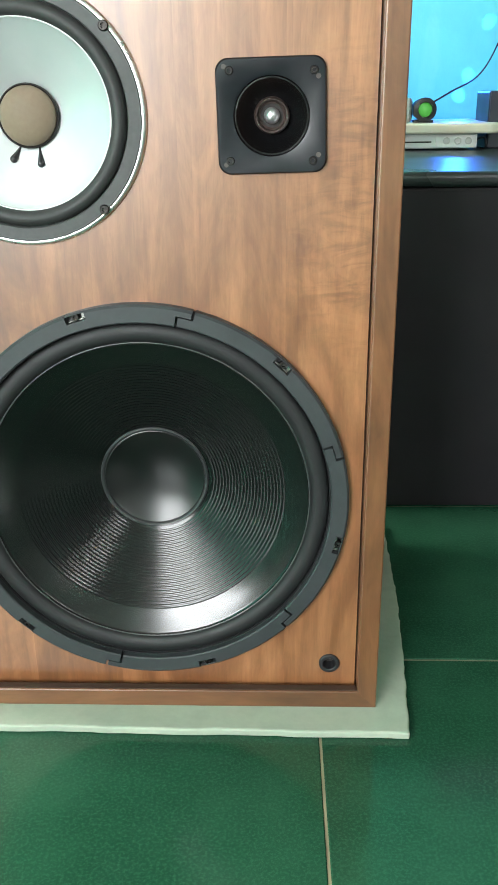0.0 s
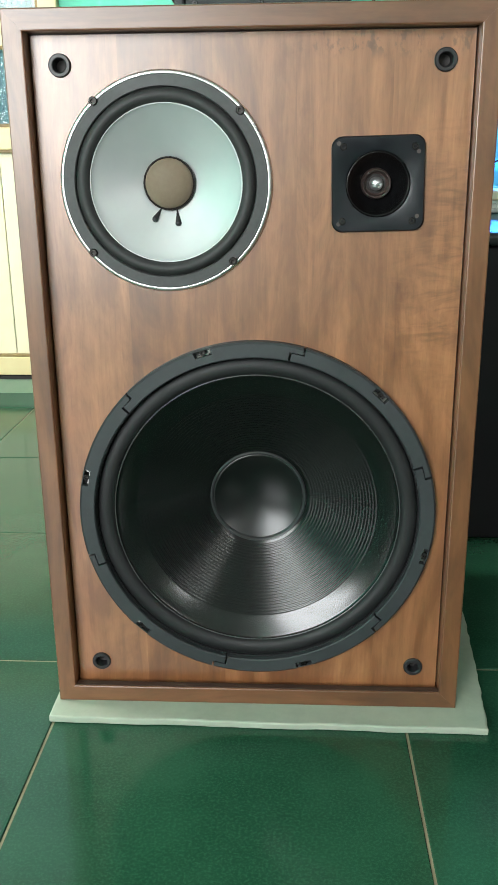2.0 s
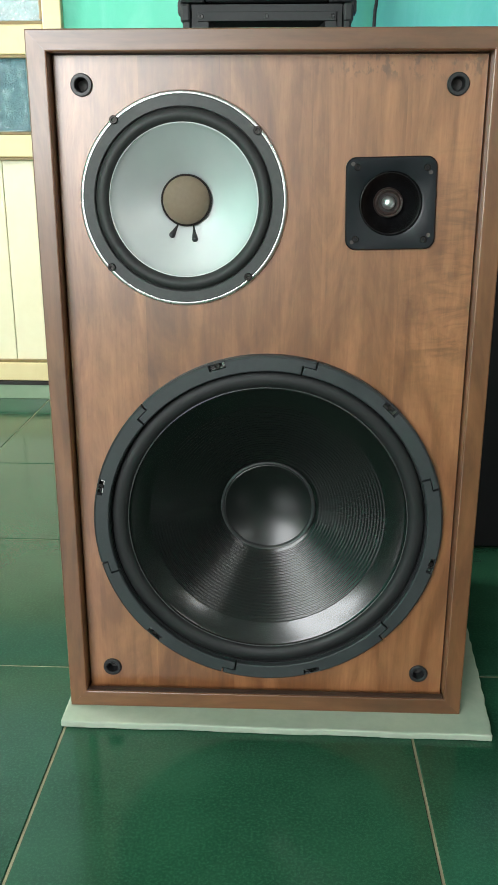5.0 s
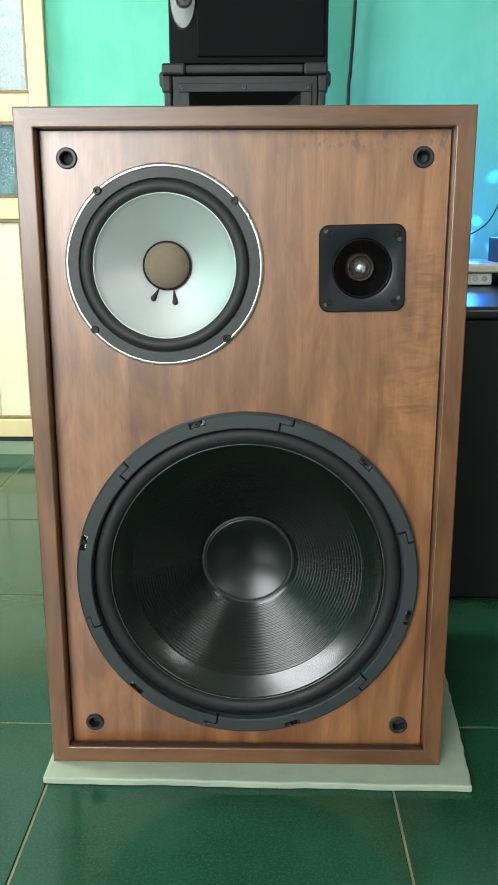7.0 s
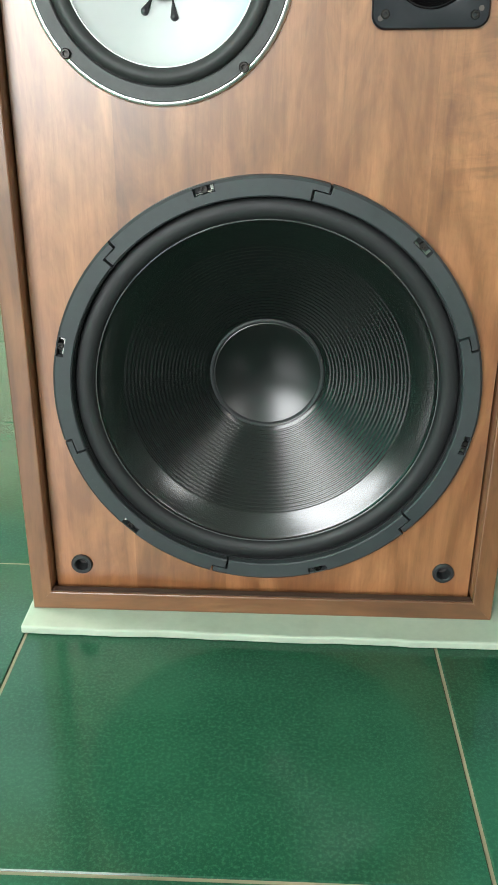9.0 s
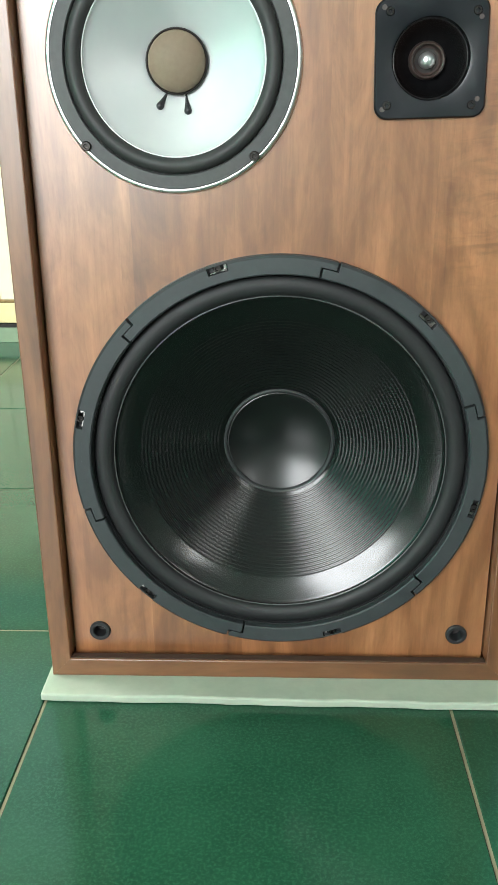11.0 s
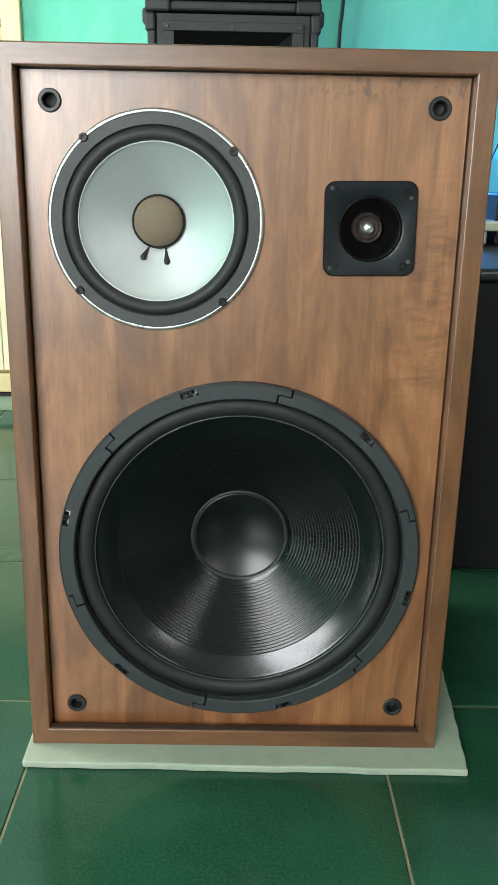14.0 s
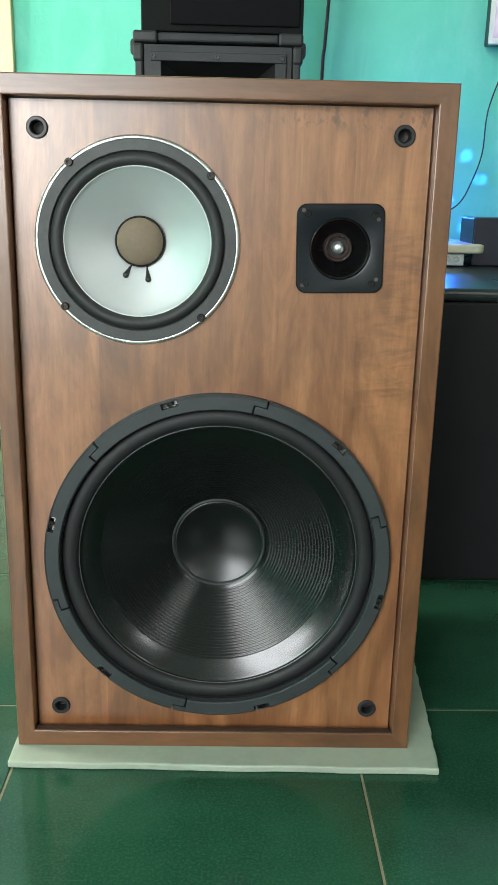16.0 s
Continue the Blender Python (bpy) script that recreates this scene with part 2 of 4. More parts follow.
M = {
    "veneer": wood("walnut_veneer", (0.098, 0.034, 0.0122), (0.215, 0.081, 0.0285), (0.42, 0.18, 0.074), "z", 0.0905, gloss=1.72),
    "edge_z": wood("walnut_edge_upright", (0.06, 0.022, 0.008), (0.165, 0.066, 0.026), (0.26, 0.112, 0.047), "z"),
    "edge_x": wood("walnut_edge_level", (0.055, 0.02, 0.008), (0.145, 0.057, 0.022), (0.24, 0.102, 0.044), "x"),
    "gap_shade": surface("brown_gap_shade", (0.035, 0.017, 0.01), (0.055, 0.027, 0.016), 0.6),
    "groove": surface("dark_recess", (0.008, 0.006, 0.005), (0.014, 0.01, 0.008), 0.6),
    "gasket": surface("grey_black_rubber", (0.027, 0.032, 0.034), (0.037, 0.043, 0.045), 0.5, 160, relief=0.2),
    "surround": surface("black_foam_rubber", (0.007, 0.0075, 0.008), (0.011, 0.0118, 0.0126), 0.6, 240, relief=0.25),
    "cone": surface("black_polypropylene", (0.003, 0.003, 0.0034), (0.005, 0.005, 0.0054), 0.18, 90, relief=0.0, spec=0.5, worn=0.0),
    "band": surface("gloss_black_polypropylene", (0.003, 0.003, 0.0034), (0.005, 0.005, 0.0054), 0.2, 8, relief=0.0, spec=0.68, worn=0.0),
    "cap": surface("black_cap", (0.004, 0.004, 0.0045), (0.006, 0.006, 0.0065), 0.3, 90, relief=0.0, spec=0.6, worn=0.02),
    "basket": surface("black_enamel_steel", (0.012, 0.012, 0.013), (0.02, 0.02, 0.022), 0.4, 60),
    "bolt": surface("blackened_steel", (0.02, 0.019, 0.018), (0.05, 0.047, 0.044), 0.42, 300, metal=0.9),
    "clip": surface("bright_steel", (0.3, 0.29, 0.28), (0.5, 0.49, 0.47), 0.25, 300, metal=1.0),
    "chrome": surface("worn_chrome", (0.6, 0.6, 0.6), (0.85, 0.85, 0.84), 0.28, 120, metal=0.9, relief=0.3, worn=0.08),
    "mid_ring": surface("grey_paper_gasket", (0.04, 0.042, 0.042), (0.06, 0.063, 0.062), 0.55, 200, relief=0.2),
    "mid_surround": surface("dark_grey_foam", (0.02, 0.021, 0.021), (0.03, 0.031, 0.03), 0.6, 240, relief=0.25),
    "pale_lip": surface("pale_cone_lip", (0.6, 0.64, 0.64), (0.7, 0.72, 0.72), 0.4, 80),
    "alu": surface("satin_silver_cone", (0.56, 0.59, 0.6), (0.63, 0.65, 0.655), 0.42, 30, metal=0.6, relief=0.04, worn=0.05),
    "felt": surface("tan_felt_cap", (0.165, 0.122, 0.08), (0.195, 0.147, 0.1), 0.7, 260, relief=0.3),
    "black": surface("black_plastic", (0.014, 0.014, 0.015), (0.022, 0.022, 0.024), 0.42, 120),
    "plate": surface("blue_black_plastic", (0.0045, 0.006, 0.0088), (0.008, 0.0102, 0.0138), 0.36, 140, relief=0.2, spec=0.34),
    "horn": surface("gloss_black_plastic", (0.004, 0.004, 0.0045), (0.006, 0.006, 0.0065), 0.16, 90, relief=0.02, worn=0.03),
    "dome": surface("silver_dome", (0.65, 0.66, 0.67), (0.8, 0.8, 0.8), 0.28, 90, metal=0.9, worn=0.04),
    "copper": surface("brown_ring", (0.03, 0.02, 0.018), (0.05, 0.033, 0.028), 0.35, 120),
    "bare": surface("bare_chip", (0.05, 0.04, 0.038), (0.1, 0.078, 0.07), 0.6, 200),
    "foam": surface("packing_foam", (0.33, 0.38, 0.3), (0.42, 0.47, 0.375), 0.7, 60, relief=0.6, dist=0.001),
    "tile": tile_green(),
    "grout": surface("tan_grout", (0.17, 0.15, 0.09), (0.3, 0.265, 0.17), 0.8, 25),
    "wall": wall_paint("turquoise_paint", (0.125, 0.64, 0.46), (0.165, 0.73, 0.54), (0.3, 0.81, 0.67)),
    "plinth": surface("green_plinth", (0.2, 0.28, 0.18), (0.26, 0.34, 0.23), 0.3, 30),
    "plain": surface("plain_wall_paint", (0.6, 0.6, 0.57), (0.68, 0.68, 0.65), 0.7, 8),
    "drab": surface("unseen_wall_dark", (0.13, 0.13, 0.125), (0.17, 0.17, 0.16), 0.7, 8),
    "white": surface("board_ceiling", (0.42, 0.4, 0.37), (0.5, 0.48, 0.44), 0.8, 20),
    "cream": surface("cream_paint", (0.74, 0.6, 0.32), (0.8, 0.66, 0.38), 0.35, 30, relief=0.1),
    "panel": surface("pale_cream_paint", (0.82, 0.74, 0.52), (0.86, 0.79, 0.58), 0.35, 30, relief=0.1),
    "bead": surface("brown_bead", (0.16, 0.1, 0.035), (0.28, 0.19, 0.07), 0.4, 60),
    "glass": pebbled_glass("pebbled_glass", (0.75, 0.87, 0.88)),
    "glass_dark": pebbled_glass("pebbled_blue_glass", (0.24, 0.42, 0.46)),
    "outside": pane_glow(),
    "console": surface("black_laminate", (0.0115, 0.0103, 0.0125), (0.017, 0.0153, 0.0182), 0.5, 14, relief=0.1, spec=0.3),
    "console_top": surface("dark_gloss_top", (0.016, 0.022, 0.022), (0.026, 0.034, 0.034), 0.32, 20),
    "pa": surface("charcoal_plastic", (0.016, 0.0172, 0.019), (0.027, 0.029, 0.031), 0.5, 200, relief=0.35, spec=0.35),
    "pa_dark": surface("black_carpet", (0.004, 0.0045, 0.005), (0.008, 0.0086, 0.009), 0.8, 300, relief=0.5, spec=0.2),
    "grille": surface("black_grille_cloth", (0.0035, 0.0035, 0.0045), (0.0065, 0.0065, 0.0075), 0.85, 500, relief=0.5, spec=0.15),
    "silver": surface("grey_silver", (0.36, 0.38, 0.38), (0.5, 0.51, 0.5), 0.3, 80, metal=0.7),
    "pewter": surface("dull_pewter", (0.1, 0.11, 0.11), (0.16, 0.17, 0.165), 0.35, 80, metal=0.5),
    "rim_glint": surface("grey_rim_glint", (0.05, 0.053, 0.053), (0.08, 0.083, 0.083), 0.35, 200),
    "ring": surface("grey_black_ring", (0.028, 0.03, 0.031), (0.04, 0.042, 0.043), 0.34, 120),
    "device": surface("silver_white_plastic", (0.78, 0.79, 0.79), (0.84, 0.85, 0.85), 0.35, 60),
    "slab": surface("cream_marble", (0.66, 0.62, 0.48), (0.78, 0.75, 0.62), 0.3, 24),
    "lamp_face": glow("green_lamp_lens", (0.08, 0.4, 0.06), 0.25),
    "screen": picture_glow(),
    "cord": surface("black_cord", (0.012, 0.012, 0.013), (0.02, 0.02, 0.02), 0.5),
    "blue_lit": surface("blue_lit_box", (0.008, 0.011, 0.024), (0.013, 0.017, 0.036), 0.4),
}

# ---- building helpers ----
BASE = {}


def thing(name, at, label, category, group="", kind=""):
    ob = new(name)
    ob.empty_display_size = 0.05
    ob.location = at
    BASE[ob.name] = Vector(at)
    return tagged(ob, label, category, group, kind)


def mesh_of(bm, name, material, at):
    bmesh.ops.translate(bm, vec=-Vector(at), verts=bm.verts)
    bmesh.ops.recalc_face_normals(bm, faces=bm.faces)
    me = bpy.data.meshes.new(name)
    bm.to_mesh(me)
    bm.free()
    me.materials.append(material)
    if any(p.use_smooth for p in me.polygons):
        me.set_sharp_from_angle(angle=radians(38))
    return me


def part(name, bm, material, parent, label=""):
    """One mesh object under a thing or a part; the bmesh is given in world metres."""
    at = BASE[parent.name]
    ob = new(name, mesh_of(bm, name, material, at))
    ob.parent = parent
    BASE[ob.name] = at
    return tagged(ob, label)


def solid(name, bm, material, label, category, at=(0, 0, 0), kind="", group=""):
    ob = new(name, mesh_of(bm, name, material, at))
    ob.location = at
    BASE[ob.name] = Vector(at)
    return tagged(ob, label, category, group, kind)


def box(x0, x1, y0, y1, z0, z1, bevel=0.0, bm=None, segs=2):
    own = bmesh.new()
    bmesh.ops.create_cube(own, size=1)
    bmesh.ops.scale(own, vec=(x1 - x0, y1 - y0, z1 - z0), verts=own.verts)
    bmesh.ops.translate(own, vec=((x0 + x1) / 2, (y0 + y1) / 2, (z0 + z1) / 2), verts=own.verts)
    if bevel:
        bmesh.ops.bevel(own, geom=own.edges[:], offset=bevel, segments=segs, affect="EDGES", profile=0.5)
    if bm is None:
        return own
    return merge(bm, own)


def merge(bm, other):
    me = bpy.data.meshes.new("joined")
    other.to_mesh(me)
    other.free()
    bm.from_mesh(me)
    bpy.data.meshes.remove(me)
    return bm


def prism(outline, y0, y1, bevel=0.0, bm=None, flip=False):
    """A solid from an outline in x and z, between two depths."""
    own = bmesh.new()
    face = own.faces.new([own.verts.new((x, y0, z)) for x, z in outline])
    back = bmesh.ops.extrude_face_region(own, geom=[face])
    bmesh.ops.translate(own, vec=(0, y1 - y0, 0), verts=[v for v in back["geom"] if isinstance(v, bmesh.types.BMVert)])
    if bevel:
        bmesh.ops.bevel(own, geom=own.edges[:], offset=bevel, segments=2, affect="EDGES", profile=0.5)
    return own if bm is None else merge(bm, own)


def slab_of(outline, z0, z1, bevel=0.0):
    """A flat solid from an outline in x and y."""
    own = bmesh.new()
    face = own.faces.new([own.verts.new((x, y, z0)) for x, y in outline])
    top = bmesh.ops.extrude_face_region(own, geom=[face])
    bmesh.ops.translate(own, vec=(0, 0, z1 - z0), verts=[v for v in top["geom"] if isinstance(v, bmesh.types.BMVert)])
    if bevel:
        bmesh.ops.bevel(own, geom=own.edges[:], offset=bevel, segments=2, affect="EDGES", profile=0.5)
    return own


def lathe(profile, cx, cz, segs=96, bm=None):
    """Turns a profile of (radius, depth y) about an axis along y."""
    own = bmesh.new() if bm is None else bm
    rings = []
    for r, y in profile:
        if r < 1e-5:
            rings.append([own.verts.new((cx, y, cz))])
        else:
            rings.append([own.verts.new((cx + r * math.cos(k * math.tau / segs), y, cz + r * math.sin(k * math.tau / segs))) for k in range(segs)])
    for a, b in zip(rings, rings[1:]):
        for k in range(segs):
            j = (k + 1) % segs
            if len(a) == 1:
                own.faces.new((a[0], b[k], b[j])).smooth = True
            elif len(b) == 1:
                own.faces.new((a[k], b[0], a[j])).smooth = True
            else:
                own.faces.new((a[k], b[k], b[j], a[j])).smooth = True
    return own


def arc_block(bm, cx, cz, a0, a1, r0, r1, y0, y1, chamfer_in=0.0, chamfer_out=0.0):
    """A curved block between two angles in degrees, y0 in front."""
    n = max(2, int(abs(a1 - a0) / 2) + 1)
    shape = [(r0, y1), (r0, y0 + chamfer_in), (r0 + chamfer_in, y0), (r1 - chamfer_out, y0), (r1, y0 + chamfer_out), (r1, y1)]
    rows = []
    for k in range(n + 1):
        a = radians(a0 + (a1 - a0) * k / n)
        rows.append([bm.verts.new((cx + r * math.cos(a), y, cz + r * math.sin(a))) for r, y in shape])
    for p, q in zip(rows, rows[1:]):
        for i in range(len(shape)):
            j = (i + 1) % len(shape)
            bm.faces.new((p[i], q[i], q[j], p[j])).smooth = True
    bm.faces.new(rows[0])
    bm.faces.new(rows[-1][::-1])
    return bm


def tube(points, radius, material, name, label="", category="cable", parent=None):
    """A round cord through points, as a mesh."""
    pts = [Vector(p) for p in points]
    fine = []
    for i in range(len(pts) - 1):
        p0, p1, p2, p3 = pts[max(i - 1, 0)], pts[i], pts[i + 1], pts[min(i + 2, len(pts) - 1)]
        for k in range(8):
            t = k / 8
            fine.append(0.5 * (2 * p1 + (p2 - p0) * t + (2 * p0 - 5 * p1 + 4 * p2 - p3) * t * t + (3 * p1 - p0 - 3 * p2 + p3) * t ** 3))
    fine.append(pts[-1])
    bm = bmesh.new()
    rings = []
    for i, p in enumerate(fine):
        d = (fine[min(i + 1, len(fine) - 1)] - fine[max(i - 1, 0)]).normalized()
        u = d.orthogonal().normalized() if abs(d.y) > 0.95 else d.cross(Vector((0, 1, 0))).normalized()
        w = d.cross(u)
        rings.append([bm.verts.new(p + radius * (u * math.cos(k * math.tau / 8) + w * math.sin(k * math.tau / 8))) for k in range(8)])
    for a, b in zip(rings, rings[1:]):
        for k in range(8):
            bm.faces.new((a[k], a[(k + 1) % 8], b[(k + 1) % 8], b[k])).smooth = True
    bm.faces.new(rings[0][::-1])
    bm.faces.new(rings[-1])
    if parent is not None:
        return part(name, bm, material, parent, label)
    return solid(name, bm, material, label, category, at=tuple(fine[0]))


def rounded(cx, cz, w, h, r, turn=0.0, n=6):
    out = []
    for sx, sz, a0 in ((1, 1, 0), (-1, 1, 90), (-1, -1, 180), (1, -1, 270)):
        for k in range(n + 1):
            a = radians(a0 + 90 * k / n)
            x, z = sx * (w / 2 - r) + r * math.cos(a), sz * (h / 2 - r) + r * math.sin(a)
            c, s = math.cos(radians(turn)), math.sin(radians(turn))
            out.append((cx + c * x - s * z, cz + s * x + c * z))
    return out


def wall_with_openings(name, u0, u1, z0, z1, holes, place, material, label):
    """A wall of blocks round its openings. place(u0, u1, z0, z1, bm) adds one block."""
    bm = bmesh.new()
    edge = u0
    for a, b, c, d in sorted(holes):
        place(edge, a, z0, z1, bm)
        place(a, b, z0, c, bm)
        place(a, b, d, z1, bm)
        edge = b
    place(edge, u1, z0, z1, bm)
    return solid(name, bm, material, label, "wall", kind="structure")


# ---- structure ----
def block_y(y0, y1):
    return lambda a, b, c, d, bm: box(a, b, y0, y1, c, d, 0, bm)


def block_x(x0, x1):
    return lambda a, b, c, d, bm: box(x0, x1, a, b, c, d, 0, bm)


DOOR = (-1.39, -0.535, 0.04, 2.08)
wall_with_openings("wall_north", X0, X1, 0, ZC, [DOOR], block_y(Y1, Y1 + 0.15), M["wall"], "turquoise painted plaster wall with streaky patches")
wall_with_openings("wall_south", X0, X1, 0, ZC, [WIN_A, WIN_B], block_y(Y0 - 0.15, Y0), M["plain"], "plain off-white painted plaster wall with two windows")
wall_with_openings("wall_west", Y0 - 0.15, Y1 + 0.15, 0, ZC, [WIN_C], block_x(X0 - 0.15, X0), M["wall"], "turquoise painted plaster wall with a window")
# unseen wall, made dark grey so that the woofer reflects little from this side
wall_with_openings("wall_east", Y0 - 0.15, Y1 + 0.15, 0, ZC, [], block_x(X1, X1 + 0.15), M["drab"], "unseen closing wall, dark grey to dim the reflections")
solid("ceiling", box(X0 - 0.15, X1 + 0.15, Y0 - 0.15, Y1 + 0.15, ZC, ZC + 0.12), M["white"], "plain grey-beige board ceiling", "ceiling", kind="structure")
floor = solid("floor", box(X0 - 0.15, X1 + 0.15, Y0 - 0.15, Y1 + 0.15, -0.06, -0.0012), M["grout"], "floor of large dark green glazed tiles with tan grout", "floor", kind="structure")
solid("baseboard", box(DOOR[0] - 0.3, X1, Y1 - 0.008, Y1 - 0.0005, 0.0, 0.045, 0.001), M["plinth"], "narrow green tile plinth along the wall", "baseboard", kind="structure")


def door():
    """Cream panelled door with pebbled panes."""
    d = tagged(thing("door_1", (-0.96, Y1, 0.045), "cream painted panelled door with pebbled glass panes, closed", "door"), kind="structure")
    y0, y1 = Y1 - 0.012, Y1 + 0.03
    part("door_frame", box(-0.583, -0.5352, y0 - 0.008, y1, 0.045, 2.08, 0.003), M["cream"], d)
    part("door_frame", box(-1.3898, -1.342, y0 - 0.008, y1, 0.045, 2.08, 0.003), M["cream"], d)
    part("door_frame", box(-1.342, -0.583, y0 - 0.008, y1, 2.03, 2.08, 0.003), M["cream"], d)
    # the dark strip paints the shade in the gap under the door
    part("threshold", box(-1.342, -0.583, y0 + 0.001, y1, 0.04, 0.05, 0.001), M["groove"], d, "dark strip for the shade in the gap under the door")
    for z0, z1 in ((0.052, 0.103), (0.64, 0.694), (0.882, 0.95), (1.94, 2.028)):
        part("rail", box(-1.34, -0.585, y0, y1, z0, z1, 0.003), M["cream"], d)
        for z in (z0, z1):
            if 0.1 < z < 2:
                s = 0.004 if z == z1 else -0.004
                part("bead", box(-1.34, -0.585, y0 + 0.002, y1 - 0.01, min(z, z + 2 * s), max(z, z + 2 * s), 0.0015), M["bead"], d, "brown glazing bead")
    x = -1.2977
    while x < -0.6:
        part("board", box(max(x, -1.335), min(x + 0.0815, -0.59), y0 + 0.014, y1 - 0.004, 0.105, 0.638, 0.002), M["panel"], d, "pale cream tongued board")
        x += 0.083
    for z0, z1, g in ((0.704, 0.874, "glass_dark"), (0.96, 1.932, "glass")):
        part("pane", box(-1.335, -0.592, y0 + 0.012, y0 + 0.017, z0, z1), M[g], d, "pebbled glass pane").visible_shadow = False
        for xx in (-1.336, -0.592):
            part("bead", box(xx, xx + 0.008, y0 + 0.002, y1 - 0.01, z0 + 0.001, z1 - 0.001, 0.0015), M["bead"], d, "brown glazing bead")


door()
# added sheet whose glow brightens the panes and their reflection in the floor
solid("backdrop", box(-4.5, 2.0, Y1 + 1.5, Y1 + 1.52, 0.0, 4.2), M["outside"], "added glowing backdrop beyond the door panes", "backdrop", kind="structure")


def window_frame(name, hole, side):
    """A cream window frame of jambs, rails and a mullion in a wall opening."""
    a, b, z0, z1 = hole
    w = tagged(thing(name, (0, 0, 0), "cream painted window frame in the wall opening", "window"), kind="structure")
    bars = [(a, a + 0.05, z0, z1), (b - 0.05, b, z0, z1), (a + 0.05, b - 0.05, z0, z0 + 0.05), (a + 0.05, b - 0.05, z1 - 0.05, z1), ((a + b) / 2 - 0.02, (a + b) / 2 + 0.02, z0 + 0.05, z1 - 0.05)]
    for u0, u1, c, d in bars:
        bm = box(u0, u1, Y0 - 0.07, Y0 - 0.01, c, d, 0.003) if side == "y" else box(X0 - 0.07, X0 - 0.01, u0, u1, c, d, 0.003)
        part("window_bar", bm, M["cream"], w)


window_frame("window_1", WIN_A, "y")
window_frame("window_2", WIN_B, "y")
window_frame("window_3", WIN_C, "x")

# ---- loudspeaker ----
HW, ZB, ZT, TH, DEEP, REC, DROP = 0.23, 0.009, 0.746, 0.02, 0.38, 0.018, 0.0064
speaker = thing("loudspeaker", (0, DEEP / 2, ZB), "large walnut-veneered floor loudspeaker with three drivers on a foam sheet", "loudspeaker")


def mitred(name, edge):
    """A cabinet board whose ends are cut at 45 degrees."""
    g = 0.00004
    x0, x1, z0, z1, t = -HW, HW, ZB, ZT, TH
    o = {"left": [(x0, z0 + g), (x0 + t, z0 + t + g), (x0 + t, z1 - t - g), (x0, z1 - g)],
         "right": [(x1, z0 + g), (x1, z1 - g), (x1 - t, z1 - t - g), (x1 - t, z0 + t + g)],
         "top": [(x0, z1), (x0 + t, z1 - t), (x1 - t, z1 - t), (x1, z1)],
         "bottom": [(x0, z0), (x1, z0), (x1 - t, z0 + t), (x0 + t, z0 + t)]}[edge]
    bm = prism(o, 0, 0.0094 if edge == "bottom" else DEEP)
    lengthwise = 2 if edge in ("left", "right") else 0
    front = [e for e in bm.edges if all(abs(v.co.y) < 1e-6 for v in e.verts) and abs((e.verts[0].co - e.verts[1].co).normalized()[lengthwise]) > 0.99]
    bmesh.ops.bevel(bm, geom=front, offset=0.0014, segments=2, affect="EDGES", profile=0.5)
    part(name, bm, M["edge_z" if edge in ("left", "right") else "edge_x"], speaker)


mitred("side_panel", "left")
mitred("side_panel", "right")
mitred("top_panel", "top")
mitred("bottom_panel", "bottom")
IN = HW - TH
low = TH - DROP
part("bottom_panel", prism([(-HW, ZB), (HW, ZB), (HW - low, ZB + low), (-HW + low, ZB + low)], 0.0096, DEEP), M["edge_x"], speaker)
ZI0, ZI1 = ZB + TH, ZT - TH
part("back_panel", box(-IN + 0.001, IN - 0.001, DEEP - 0.02, DEEP - 0.004, ZI0 - DROP + 0.001, ZI1 - 0.001), M["groove"], speaker)
# narrow dark strips that paint the shade in the gap round the baffle
for a, b, c, d in ((-IN, -IN + 0.0015, ZI0, ZI1), (IN - 0.0015, IN, ZI0, ZI1), (-IN + 0.0015, IN - 0.0015, ZI1 - 0.0015, ZI1)):
    part("rebate_strip", box(a + 0.0002, b - 0.0002, REC + 0.004, REC + 0.012, c + 0.0002, d - 0.0002), M["gap_shade"], speaker, "dark strip for the shade in the gap round the baffle")

# dark strip on the bottom ledge paints the shade below the baffle
part("rebate_strip", box(-IN + 0.0004, IN - 0.0004, 0.0015, 0.0092, ZI0 + 0.0001, ZI0 + 0.0012), M["gap_shade"], speaker, "dark strip for the shade in the gap round the baffle")

WC, MC, TC = (0.002, 0.2405), (-0.0840, 0.5893), (0.1225, 0.5875)
PEGS = [(-0.1815, 0.698), (0.1815, 0.698), (-0.1815, 0.052), (0.1815, 0.052)]


def baffle():
    """The front board with round openings for the drivers and the pegs."""
    holes = [(*WC, 0.186), (*MC, 0.094), (*TC, 0.036)] + [(*p, 0.008) for p in PEGS]
    bm = bmesh.new()
    w, z0, z1 = IN - 0.0015, ZI0 - DROP + 0.0004, ZI1 - 0.0015
    loops = [[bm.verts.new((x, REC, z)) for x, z in ((-w, z0), (w, z0), (w, z1), (-w, z1))]]
    for cx, cz, r in holes:
        n = 64 if r > 0.02 else 20
        loops.append([bm.verts.new((cx + r * math.cos(k * math.tau / n), REC, cz + r * math.sin(k * math.tau / n))) for k in range(n)])
    edges = [bm.edges.new((l[i], l[(i + 1) % len(l)])) for l in loops for i in range(len(l))]
    bmesh.ops.triangle_fill(bm, edges=edges, use_beauty=True)
    top = bmesh.ops.extrude_face_region(bm, geom=bm.faces[:])
    bmesh.ops.translate(bm, vec=(0, 0.019, 0), verts=[v for v in top["geom"] if isinstance(v, bmesh.types.BMVert)])
    return part("baffle", bm, M["veneer"], speaker, "walnut veneer front board with upright grain")


baffle()


